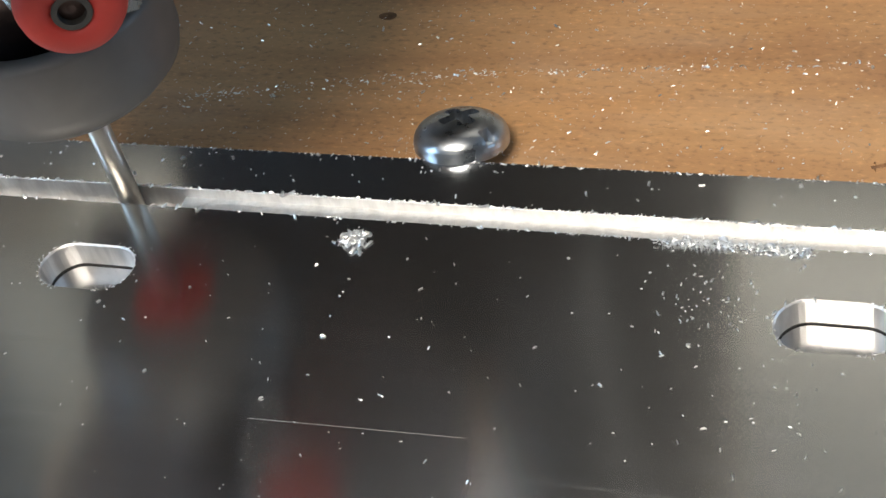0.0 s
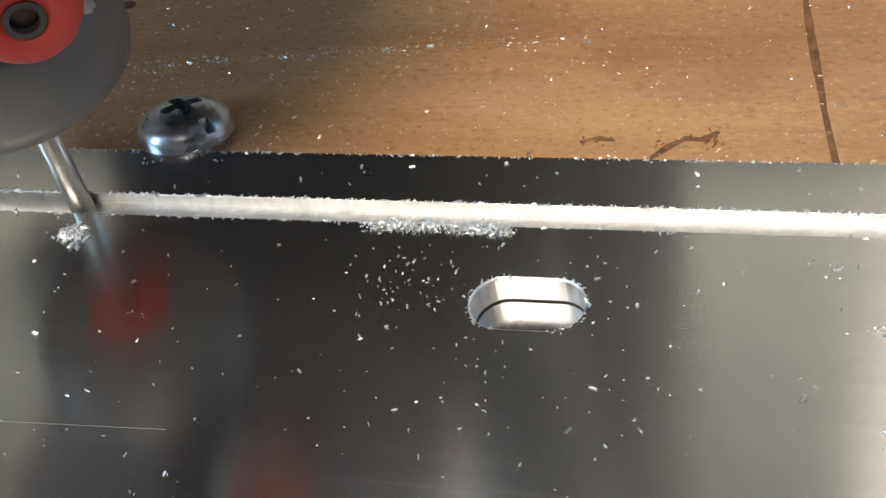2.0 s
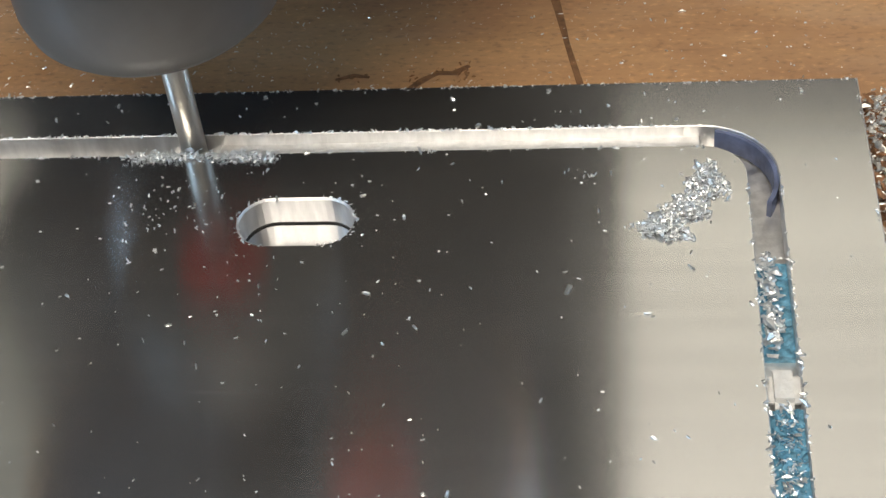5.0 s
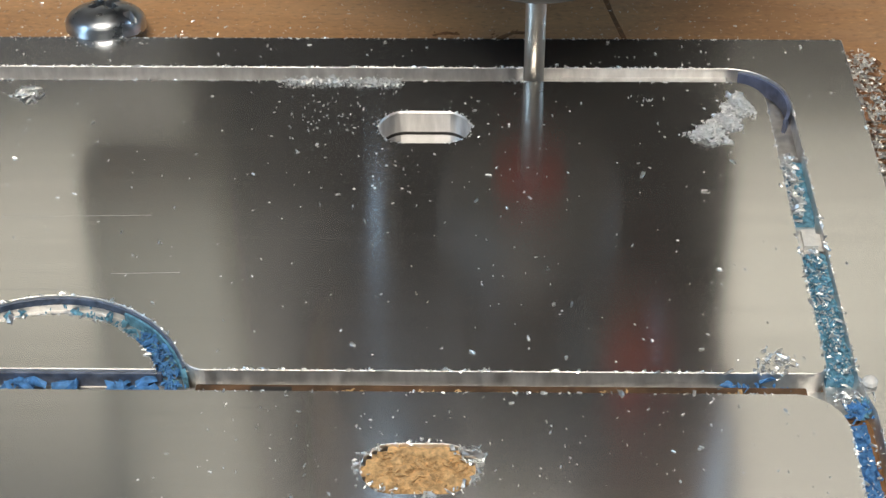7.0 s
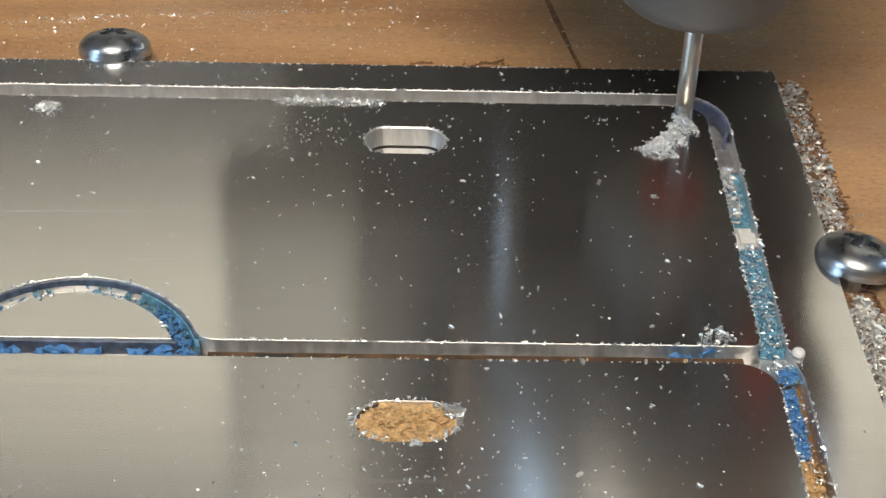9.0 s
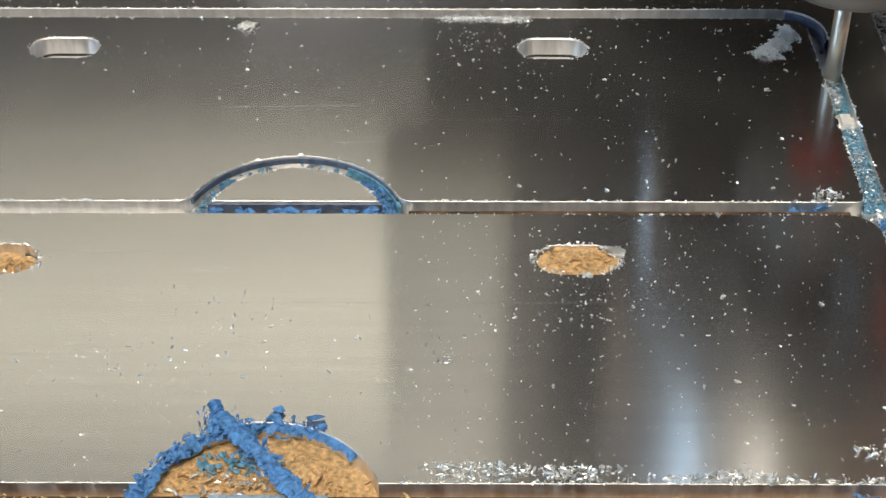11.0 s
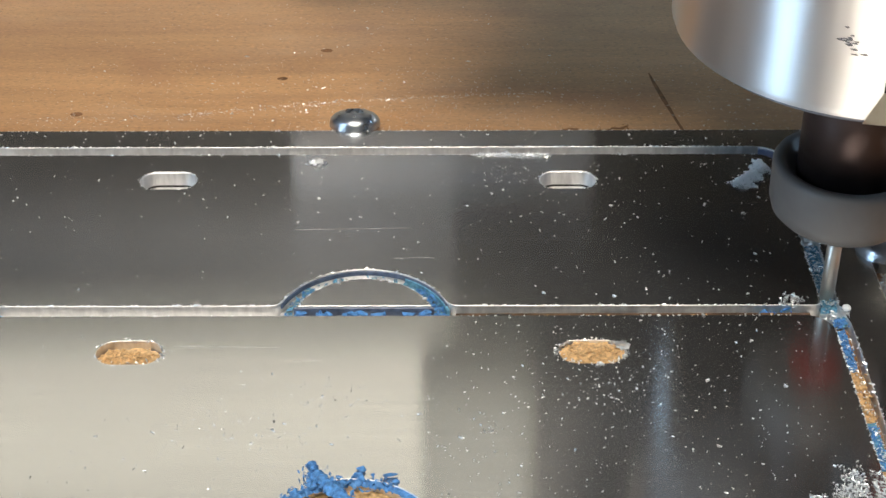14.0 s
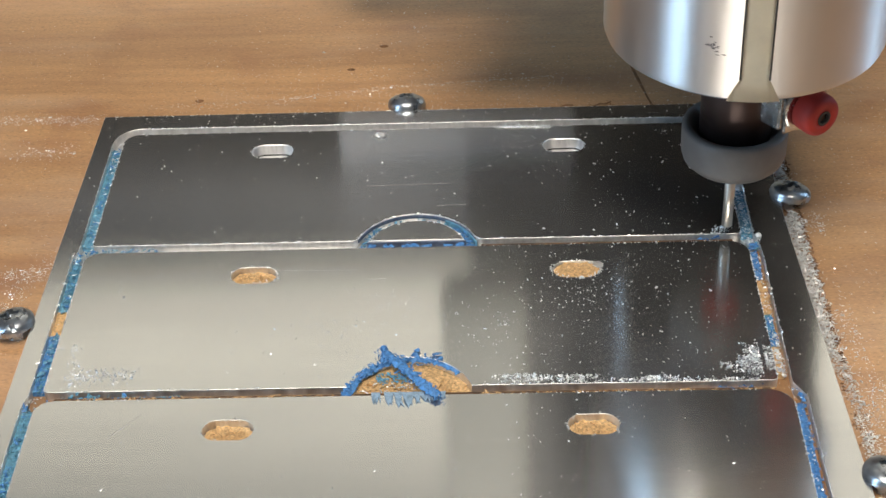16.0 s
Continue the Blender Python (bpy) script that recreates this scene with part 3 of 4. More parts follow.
def flakes(name, pts, size, material, label, category="chips", jag=1.0, kind="stuff"):
    """Many small curled slivers in one mesh: each a thin bent wedge at its own turn."""
    pts = np.array(pts, float)
    pts[:, 0] += [lean(x, y) for x, y in pts[:, :2]]
    n = len(pts)
    shape = np.array([(-0.5, -0.28, 0), (0.5, -0.2, 0.12), (0.42, 0.25, 0.3), (-0.45, 0.3, 0.05), (0.0, 0.0, 0.5), (0.0, 0.05, -0.12)])
    faces = np.array([(0, 1, 4), (1, 2, 4), (2, 3, 4), (3, 0, 4), (1, 0, 5), (2, 1, 5), (3, 2, 5), (0, 3, 5)])
    s = size * rng.lognormal(0, 0.36, (n, 1, 1))
    loc = shape[None] * s * np.stack([rng.uniform(0.6, 1.6, n), rng.uniform(0.4, 1.0, n), rng.uniform(0.3, 1.0, n) * jag], -1)[:, None]
    az, tilt = rng.uniform(0, 6.283, n), rng.normal(0, 0.5 * jag, n)
    ca, sa, ct, st = np.cos(az), np.sin(az), np.cos(tilt), np.sin(tilt)
    y1, z1 = loc[..., 1] * ct[:, None] - loc[..., 2] * st[:, None], loc[..., 1] * st[:, None] + loc[..., 2] * ct[:, None]
    x2, y2 = loc[..., 0] * ca[:, None] - y1 * sa[:, None], loc[..., 0] * sa[:, None] + y1 * ca[:, None]
    v = np.stack([x2, y2, z1], -1)
    v[..., 2] -= v[..., 2].min(axis=1, keepdims=True)
    v = (v + pts[:, None]) * MM
    f = (faces[None] + 6 * np.arange(n)[:, None, None]).reshape(-1, 3)
    me = bpy.data.meshes.new(name)
    me.from_pydata(v.reshape(-1, 3).tolist(), [], f.tolist())
    me.materials.append(material)
    return tagged(new(name, me), label, category, kind=kind)


def scatter(n, x0, x1, y0, y1, z=0.0):
    return np.stack([rng.uniform(x0, x1, n), rng.uniform(y0, y1, n), np.full(n, z)], -1)


def heap(n, cx, cy, rx, ry, h, z=0.0):
    r, a = np.sqrt(rng.uniform(0, 1, n)), rng.uniform(0, 6.283, n)
    p1, p2 = rng.uniform(0, 6.283, 2)
    r = r * (0.9 + 0.22 * np.sin(3 * a + p1) + 0.16 * np.sin(7 * a + p2)) * np.exp(rng.normal(0, 0.16, n))
    return np.stack([cx + rx * r * np.cos(a), cy + ry * r * np.sin(a), z + h * np.clip(1 - r, 0, 1) * rng.uniform(0.1, 1, n)], -1)


def along(n, x0, y0, x1, y1, spread, z=0.0, h=0.0):
    u = rng.uniform(0, 1, n)
    return np.stack([x0 + (x1 - x0) * u + rng.normal(0, spread, n), y0 + (y1 - y0) * u + rng.normal(0, spread, n), z + h * rng.uniform(0, 1, n)], -1)


def off_slots(p):
    """Leaves out what would hang over a slot or a hole."""
    keep = np.ones(len(p), bool)
    for s in S:
        keep &= abs(p[:, 1] - s) > G + 0.1
    for x in (SL, SR):
        keep &= abs(p[:, 0] - x) > G + 0.1
    for k in range(3):
        for x in HOLES[k]:
            keep &= (abs(p[:, 0] - x) > 4.6) | (abs(p[:, 1] + PITCH * k) > 2.8)
        if k < 2:
            keep &= np.hypot(p[:, 0] - ARC_X, p[:, 1] - S[k + 1] + 2.3) > ARC_R + G + 0.2
    return p[keep]


def chips():
    sets = [scatter(150, 36, 92, -31, 7), scatter(90, -30, 40, -31, 7), scatter(60, 46, 72, -12, 6), scatter(250, 44, 92, -73, -34), scatter(130, -30, 46, -73, -34),
            scatter(170, -30, 92, -114, -75), scatter(110, -36.5, 100.5, 10, 14.3), scatter(40, 95, 100.5, -110, 8), scatter(30, -36.5, -33.5, -110, 8), scatter(60, 52, 70, -55, -44), heap(45, 50.5, 1.8, 4.5, 3.2, 0), heap(12, 80.5, 4.5, 2.2, 0.8, 0), heap(60, 27, -50, 6, 4.5, 0), heap(110, 17, -57.5, 11, 5, 0), heap(40, 60.5, -49, 4.5, 4.5, 0), heap(18, 47.4, -56.7, 1.6, 1.0, 0)]
    p = off_slots(np.concatenate(sets))
    tagged(flakes("metal_chips", p, 0.21, M_CHIP, "fine bright aluminium chips scattered over the sheet"), group="loose chips")
    fine = off_slots(np.concatenate([scatter(330, 44, 92, -73, -34), scatter(420, -30, 46, -73, -34), scatter(180, -30, 92, -31, 7), scatter(260, -5, 45, -68, -50), scatter(260, -30, 92, -114, -75)]))
    tagged(flakes("metal_dust", fine, 0.13, M_CHIP, "very fine aluminium dust on the sheet", "dust"), group="loose chips")
    bits = off_slots(np.concatenate([scatter(26, -20, 92, -114, -75), scatter(40, 40, 92, -72, -36), scatter(22, 20, 90, -31, 6)]))
    flakes("curled_chips", bits, 0.3, M_CHIP, "larger curled aluminium chips lying on the sheet")
    flakes("chip_clump", heap(330, 22.25, 4.9, 1.15, 1.1, 0.9), 0.3, M_CHIP, "small clump of pale aluminium chips")
    corner = np.concatenate([heap(900, 86.2, -1.0, 1.75, 1.5, 1.1), heap(750, 87.9, 0.8, 1.6, 1.4, 1.0), heap(800, 89.3, 3.4, 1.4, 1.9, 1.1)])
    flakes("chip_pile", corner, 0.23, M_CHIP, "curved pile of bright aluminium chips by the corner")
    flakes("burr", along(800, 46.5, 7.0, 57.7, 7.0, 0.25, -0.1, 0.4), 0.22, M_CHIP, "ragged burr along the slot's edge")
    piles = np.concatenate([heap(170, 50, -71.6, 5.5, 1.3, 0.7), heap(110, 58.5, -71.8, 4.5, 1.0, 0.6), heap(90, 73, -72.2, 4.5, 0.7, 0.4), heap(330, 89.0, -69.0, 4.3, 2.6, 1.3),
                            heap(120, 90.2, -65.6, 2.6, 2.2, 0.8), along(120, 62, -72.5, 90, -72.6, 0.25)])
    flakes("chip_pile", piles[abs(piles[:, 1] - S[2]) > G], 0.32, M_CHIP, "drift of aluminium chips along the cut")
    flakes("chip_smear", off_slots(np.concatenate([along(340, -29, -69.8, -16, -68.9, 1.1), along(90, -29.5, -60, -27, -70, 0.7)])), 0.26, M_CHIP, "smeared fine chips near the sheet's edge")
    flakes("chip_pile", heap(70, 88.3, -30.4, 1.9, 1.5, 0.3), 0.3, M_CHIP, "few loose chips beside the slot junction")
    # ragged edges of the cuts
    edge = []
    for k, s in enumerate(S[:3]):
        n = 620 if k == 0 else 420
        for side in (1, -1):
            q = scatter(n if side > 0 else n // 3, SL + 4, SR - 4, s + side * (G + 0.02) - 0.07, s + side * (G + 0.02) + 0.07, -0.04)
            if k:
                q = q[(abs(q[:, 0] - ARC_X) > ARC_R + 1.6)]
            edge.append(q)
    for x in (SL, SR):
        for side in (1, -1):
            edge.append(scatter(330, x + side * (G + 0.02) - 0.07, x + side * (G + 0.02) + 0.07, -112, 4, -0.04))
    for r in (ARC_R + G + 0.03, ARC_R - G - 0.03):
        a = rng.uniform(0.25, math.pi - 0.25, 90)
        edge.append(np.stack([ARC_X + r * np.cos(a), S[1] - 2.3 + r * np.sin(a), np.full(90, -0.04)], -1))
    flakes("edge_burrs", np.concatenate(edge), 0.26, M_CHIP, "tiny ragged burrs along the milled slots", "burrs")
    # in the side slot
    flakes("slot_chips", np.concatenate([along(230, SR - 0.3, -3.2, SR - 0.3, -11.5, 0.3, -1.3, 1.0), along(70, SL, 3, SL, -6, 0.4, -1.2, 0.8)]), 0.42, M_CHIP, "bright chips packed in the side slot")
    flakes("slot_chips", along(150, SR, S[2] + 3, SR, S[2] + 13, 0.35, -1.2, 0.9), 0.42, M_CHIP, "bright chips packed in the side slot")
    # rims of the dusty holes
    rim = []
    for k, ns in ((1, (50, 110)), (2, (12, 16))):
        for x, n in zip(HOLES[k], ns):
            a = rng.uniform(0, 6.283, n)
            rim.append(np.stack([x + 4.5 * np.cos(a) + rng.normal(0, 0.25, n), -PITCH * k + 2.55 * np.sin(a) + rng.normal(0, 0.25, n), np.zeros(n)], -1))
    rim.append(heap(60, 64.6, -40.4, 1.0, 1.0, 0.7))
    flakes("hole_chips", np.concatenate(rim), 0.33, M_CHIP, "pale chips round the dusty holes")
    flakes("edge_dust", np.concatenate([along(650, PL, PT - 0.05, PR, PT - 0.05, 0.06, -0.08, 0.1), along(60, PR - 0.1, PT, PR, -28, 0.06, -0.08, 0.1)]), 0.17, M_CHIP, "fine bright dust along the sheet's edge", "dust")
    ring = []
    for x in HOLES[0]:
        for px, py in stadium(x, 0, 8.65, 5.0):
            ring.append(np.stack([np.full(3, px) + rng.normal(0, 0.12, 3), np.full(3, py) + rng.normal(0, 0.1, 3), np.full(3, -0.03)], -1))
    flakes("hole_burrs", np.concatenate(ring), 0.17, M_CHIP, "tiny burrs round the milled holes", "burrs")
    knots = np.concatenate([heap(110, 95.4, -75.8, 1.5, 1.8, 0.5, -0.9), heap(60, SR - 0.6, S[1] - 1.0, 1.6, 1.2, 0.4, -0.7), heap(90, SL - 1.6, -75.6, 1.5, 1.8, 0.4, -0.9), heap(60, SL - 0.8, S[1] - 1.4, 1.5, 1.4, 0.4, -0.9)])
    flakes("junction_chips", knots, 0.4, M_CHIP, "bright chips caught where the cuts meet")
    # the wood
    wz = -THICK
    w = [scatter(420, -20, 100, 15, 36, wz), scatter(260, -20, 60, 34, 75, wz), scatter(260, 104.5, 135, -90, 30, wz), scatter(200, -75, -38, -90, 60, wz), along(160, -2, 23.8, 25, 28.6, 0.45, wz),
         along(160, 25, 28.6, 60, 31.5, 0.35, wz), along(160, -30, 22, 45, 27, 0.9, wz), along(420, -62, 18.4, -38, 17.6, 1.0, wz), along(160, -55, 4, -42, 6, 1.5, wz), along(260, -48, -37, -38.5, -36, 1.2, wz), along(260, -47, -50, -38.6, -30, 1.4, wz), along(120, 20, 19, 34, 18, 1.8, wz),
         along(200, -37, 15.2, 100, 15.2, 0.35, wz), along(60, -37.8, 14, -37.8, -110, 0.4, wz)]
    flakes("spilled_chips", np.concatenate([heap(380, 109.5, -82, 3.6, 14, 0.2, wz), heap(200, 108, -60, 2.4, 16, 0.1, wz), heap(120, 107.6, -25, 2.6, 4, 0.1, wz)]), 0.25, M_CHIP, "bright chips spilled on the board beside the groove")
    flakes("board_dust", np.concatenate([scatter(1500, -30, 102, 15, 42, wz), scatter(500, -70, -37.5, -80, 50, wz), scatter(400, 106, 135, -90, 30, wz), along(500, -37, 15.0, 100, 15.0, 0.25, wz)]), 0.13, M_CHIP, "fine metal dust on the wooden board", "dust")
    flakes("board_chips", np.concatenate(w), 0.22, M_CHIP, "fine aluminium chips and dust on the wooden board")
    groove = np.concatenate([along(2300, 102.7, 14, 102.8, -14, 0.75, wz + 0.1, 1.3), along(3000, 102.9, -24, 103.6, -66, 0.85, wz + 0.1, 1.4), heap(260, 103.3, -25.5, 2.0, 3.0, 1.0, wz + 0.6),
                             along(900, 105.2, -68, 106.5, -110, 0.7, wz + 0.1, 1.2), heap(160, 104.5, -67, 1.6, 3.5, 1.0, wz)])
    flakes("groove_chips", groove[groove[:, 0] > 101.2], 0.38, M_GREYCHIP, "chips filling the groove beside the sheet")
    flakes("groove_dust", np.concatenate([along(420, 104.3, 14, 105.2, -66, 0.25, wz, 0.5), along(300, 101.5, 14, 101.5, -66, 0.3, wz, 0.6), along(420, 102.7, 13, 102.9, -15, 0.8, wz + 0.3, 1.2), along(200, 102.7, 14, 104, -100, 0.9, wz, 0.9)]), 0.5, M_KNOT, "dark dirt in the groove beside the sheet", "dirt")


def dusty_holes():
    for k, dz in ((1, -0.35), (2, -1.45)):
        for i, x in enumerate(HOLES[k]):
            z = dz - (0.9 if (k, i) == (1, 0) else 0)
            bm = bmesh.new()
            n = 22
            vs = {}
            for a in range(n + 1):
                for b in range(13):
                    px, py = -4.25 + 8.5 * a / n, -2.42 + 4.84 * b / 12
                    inside = math.hypot(max(abs(px) - 1.85, 0), py) < 2.5
                    if inside:
                        h = z + 0.45 * noise.noise(Vector((px * 0.8 + 9 * k + 31 * i, py * 0.9, 2.0))) + 0.25 * noise.noise(Vector((px * 2.6, py * 2.6 + i, k)))
                        vs[a, b] = bm.verts.new(((x + px) * MM, (-PITCH * k + py) * MM, h * MM))
            for a in range(n):
                for b in range(12):
                    q = [(a, b), (a + 1, b), (a + 1, b + 1), (a, b + 1)]
                    if all(c in vs for c in q):
                        bm.faces.new([vs[c] for c in q])
            tagged(obj("wood_dust", bm, M_DUST, smooth=True), "pale orange wood dust filling a slotted hole", "dust", "dust in the holes", "stuff")
            p = heap(190, x, -PITCH * k, 3.8, 2.0, 0.4, z + 0.05)
            flakes("dust_grains", p, 0.34, M_DUST, "grains of orange wood dust", "dust")


def shred(name, pts, size, label, material=M_BLUE):
    return flakes(name, pts, size, material, label, "tape shreds", 1.4)


def ribbon(path, width, label):
    """A crumpled strip of tape along a path of points, thick enough to stand."""
    bm = bmesh.new()
    prev = None
    m = 46
    P = [Vector(p) for p in path]
    for i in range(m + 1):
        u = i / m * (len(P) - 1)
        k = min(int(u), len(P) - 2)
        c = P[k].lerp(P[k + 1], u - k)
        d = (P[k + 1] - P[k]).normalized()
        side = Vector((-d.y, d.x, 0))
        w = width * (0.75 + 0.5 * noise.noise(Vector((i * 0.31, width, 4.0))))
        ring = []
        for sgn, up in ((-1, 0), (-0.4, 0.5), (0.3, 0.62), (1, 0.1), (0.2, -0.15)):
            jit = Vector((noise.noise(Vector((i * 0.7, sgn, 1.0))), noise.noise(Vector((i * 0.7, sgn, 5.0))), noise.noise(Vector((i * 0.6, sgn, 9.0))))) * 0.38
            ring.append(bm.verts.new((c + side * (w * sgn / 2) + Vector((0, 0, up * w * 0.45)) + jit) * MM))
        if prev:
            for j in range(5):
                bm.faces.new((prev[j], prev[(j + 1) % 5], ring[(j + 1) % 5], ring[j]))
        else:
            bm.faces.new(ring[::-1])
        prev = ring
    bm.faces.new(prev)
    tagged(obj("tape_curl", bm, M_BLUE), label, "tape", "torn blue tape")


def packed(x0, x1, y0, y1, z, rough, material, label, category="tape"):
    """An uneven strip of packed stuff in a straight cut."""
    out = lean((x0 + x1) / 2, (y0 + y1) / 2)
    x0, x1 = x0 + out, x1 + out
    nx, ny = max(3, int((x1 - x0) / 0.35)), max(3, int((y1 - y0) / 0.35))
    bm = bmesh.new()
    vs = [[bm.verts.new((MM * (x0 + (x1 - x0) * i / nx), MM * (y0 + (y1 - y0) * j / ny),
                         MM * (z + rough * (noise.noise(Vector((i * 0.61 + x0, j * 0.53 + y0, z))) + 0.6 * noise.noise(Vector((i * 1.7, j * 1.5 + y0, 3 + x0))))))) for j in range(ny + 1)] for i in range(nx + 1)]
    for i in range(nx):
        for j in range(ny):
            bm.faces.new((vs[i][j], vs[i + 1][j], vs[i + 1][j + 1], vs[i][j + 1]))
    rim = [vs[i][0] for i in range(nx + 1)] + [vs[nx][j] for j in range(1, ny + 1)] + [vs[i][ny] for i in range(nx - 1, -1, -1)] + [vs[0][j] for j in range(ny - 1, 0, -1)]
    low = [bm.verts.new((v.co.x, v.co.y, -2.2 * MM)) for v in rim]
    for k in range(len(rim)):
        bm.faces.new((rim[k - 1], low[k - 1], low[k], rim[k]))
    tagged(obj("packed_" + category, bm, material), label, category, "stuff packed in the cuts", "stuff")


def tape():
    g = G - 0.08
    for y0, y1, m, z in ((-31.4, -16.8, M_TEAL, -0.75), (-12.0, -3.6, M_TEAL, -1.15), (-44.8, -36.2, M_BLUE, -0.85), (-54.6, -45.0, M_DUST, -0.95), (-63.2, -54.8, M_TEAL, -0.9), (-70.8, -63.4, M_DUST, -0.95),
                         (-105, -78, M_BLUE, -0.95)):
        packed(SR - g, SR + (g if y0 > -34 else 0.35), y0, y1, z, 0.3, m, "orange wood dust packed in the side cut" if m == M_DUST else "blue tape packed in the side cut", "dust" if m == M_DUST else "tape")
    for y0, y1, m in ((-30.8, 2.5, M_TEAL), (-50, -36, M_TEAL), (-72, -57, M_BLUE), (-110, -77, M_TEAL), (-56.8, -50.2, M_DUST)):
        packed(SL - g, SL + g, y0, y1, -1.0, 0.28, m, "orange wood dust packed in the side cut" if m == M_DUST else "dirty blue tape packed in the side cut", "dust" if m == M_DUST else "tape")
    packed(83.5, 89.5, S[1] - g, S[1] - 0.2, -0.5, 0.2, M_TEAL, "dirty blue tape packed in the cut")
    shred("tape_shreds", np.concatenate([heap(70, 95.8, -76.2, 1.4, 2.0, 0.5, -0.9), heap(50, SL - 1.6, -76.0, 1.4, 1.8, 0.5, -0.9), heap(40, SR, S[1] - 2.2, 1.2, 1.2, 0.4, -0.8)]), 0.5, "blue tape shreds where the cuts meet")
    # a void's shade in the dust, put in as a solid black block
    hollow = box(47.3, 50.7, S[1] - G + 0.06, S[1] - 0.25, -0.9, -0.36, 0.1)
    tagged(obj("hollow", hollow, M_BLACK), "black block for the shade of a hollow in the dust", "hollow")
    # dark reflection in the corner's outer wall, put in as a coloured strip
    cx, cy0 = SR + G - 5.4, S[0] + G - 5.4
    film = bmesh.new()
    pts = [(cx + r * math.cos(radians(q)), cy0 + r * math.sin(radians(q))) for r, qs in ((5.36, range(-30, 84, 6)), (5.02, range(78, -36, -6))) for q in qs]
    vs = [[film.verts.new((x * MM, y * MM, z * MM)) for x, y in pts] for z in (-2.0, -0.3)]
    film.faces.new(vs[1])
    for k in range(len(pts)):
        film.faces.new((vs[0][k - 1], vs[0][k], vs[1][k], vs[1][k - 1]))
    bmesh.ops.recalc_face_normals(film, faces=film.faces[:])
    tagged(obj("corner_reflection", film, M_DARKREFL), "dark blue-grey reflection put on the corner's outer wall", "tape", "torn blue tape")
    cy1, cy2 = S[1] - 2.3, S[2] - 2.3
    a = rng.uniform(radians(8), radians(50), 220)
    r = ARC_R + rng.normal(0, 0.45, 220)
    shred("tape_shreds", np.stack([ARC_X + r * np.cos(a), cy1 + r * np.sin(a), rng.uniform(-1.65, -1.0, 220)], -1), 0.4, "blue tape fluff in the curved slot")
    a = rng.uniform(radians(130), radians(172), 40)
    r = ARC_R + rng.normal(0, 0.4, 40)
    shred("tape_shreds", np.stack([ARC_X + r * np.cos(a), cy1 + r * np.sin(a), rng.uniform(-1.6, -0.9, 40)], -1), 0.45, "blue tape fluff in the curved slot")
    a = rng.uniform(radians(14), radians(166), 330)
    r = ARC_R + rng.normal(0, 0.5, 330)
    shred("tape_shreds", np.stack([ARC_X + r * np.cos(a), cy1 + r * np.sin(a), rng.uniform(-1.68, -1.2, 330)], -1), 0.4, "dirty blue tape along the curved slot", M_TEAL)
    dash = np.concatenate([heap(15, x, S[1] + 0.1, w * 0.8, 0.7, 0.5, -1.3) for x, w in ((22.5, 1.2), (25.6, 1.5), (29.2, 1.6), (33.2, 1.7), (37.2, 1.3), (39.0, 0.8))])
    shred("tape_shreds", dash, 0.8, "torn blue tape bits in the straight slot")
    shred("tape_shreds", np.concatenate([along(800, SR, -17, SR - 0.1, -31.5, 0.42, -1.5, 1.1), heap(60, SR + 0.6, S[1] - 1.6, 1.4, 1.2, 0.7, -0.9)]), 0.36, "teal-grey tape and chips packed in the slot", M_TEAL)
    shred("tape_shreds", np.concatenate([along(70, SR - 0.3, -36.5, SR - 0.3, -44.5, 0.35, -1.0, 0.5), along(90, SR - 0.3, -56, SR - 0.3, -64, 0.35, -1.0, 0.5), along(60, 84, S[1], 88.5, S[1], 0.35, -1.4, 0.7)]), 0.42, "blue tape shreds in the side slot")
    shred("tape_shreds", np.concatenate([along(110, SR, -78, SR, -90, 0.4, -1.1, 0.5), along(60, SR, -92, SR, -105, 0.4, -1.1, 0.5), along(70, 82, S[2], 90, S[2], 0.35, -1.4, 0.8)]), 0.42, "blue tape shreds in the side slot")
    left = np.concatenate([along(330, SL, 3, SL, -31, 0.42, -1.3, 0.9), along(240, SL, -35, SL, -50, 0.42, -1.3, 1.0), along(200, SL, -57, SL, -72, 0.42, -1.2, 0.9), along(260, SL, -76, SL, -110, 0.45, -1.2, 0.9),
                           along(150, SL, S[1], -18, S[1], 0.4, -1.3, 0.9), along(150, -29, S[2], -8, S[2], 0.4, -1.3, 0.9), along(80, -34, S[1] - 4, -32, S[1] - 1, 0.6, -1.0, 0.6)])
    shred("tape_shreds", left[::2], 0.55, "dirty blue tape packed in the side slot", M_TEAL)
    shred("tape_shreds", left[1::6], 0.55, "blue tape shreds packed in the side slot")
    flakes("slot_glitter", np.concatenate([along(420, SR, -17, SR, -31.5, 0.5, -0.8, 0.7), along(90, SR, -37, SR, -64, 0.5, -0.5, 0.4), along(120, SL, 3, SL, -70, 0.5, -0.5, 0.4)]), 0.28, M_CHIP, "bright chips on the packed tape")
    flakes("slot_glitter", np.concatenate([along(70, SR, -36.5, SR, -72, 0.55, -0.6, 0.4), along(60, SR, -78, SR, -104, 0.55, -0.6, 0.4)]), 0.28, M_CHIP, "bright chips on the packed tape and dust")
    # curls over the open half-round
    arc = [(ARC_X + (ARC_R + 0.3) * math.cos(radians(q)), cy2 + (ARC_R + 0.3) * math.sin(radians(q)), -0.6) for q in range(172, 100, -8)]
    ribbon(arc, 2.5, "strip of blue tape along the curved edge")
    arc = [(ARC_X + (ARC_R + 0.2) * math.cos(radians(q)), cy2 + (ARC_R + 0.2) * math.sin(radians(q)), -0.5) for q in range(104, 36, -8)]
    ribbon(arc, 1.8, "strip of blue tape along the curved edge")
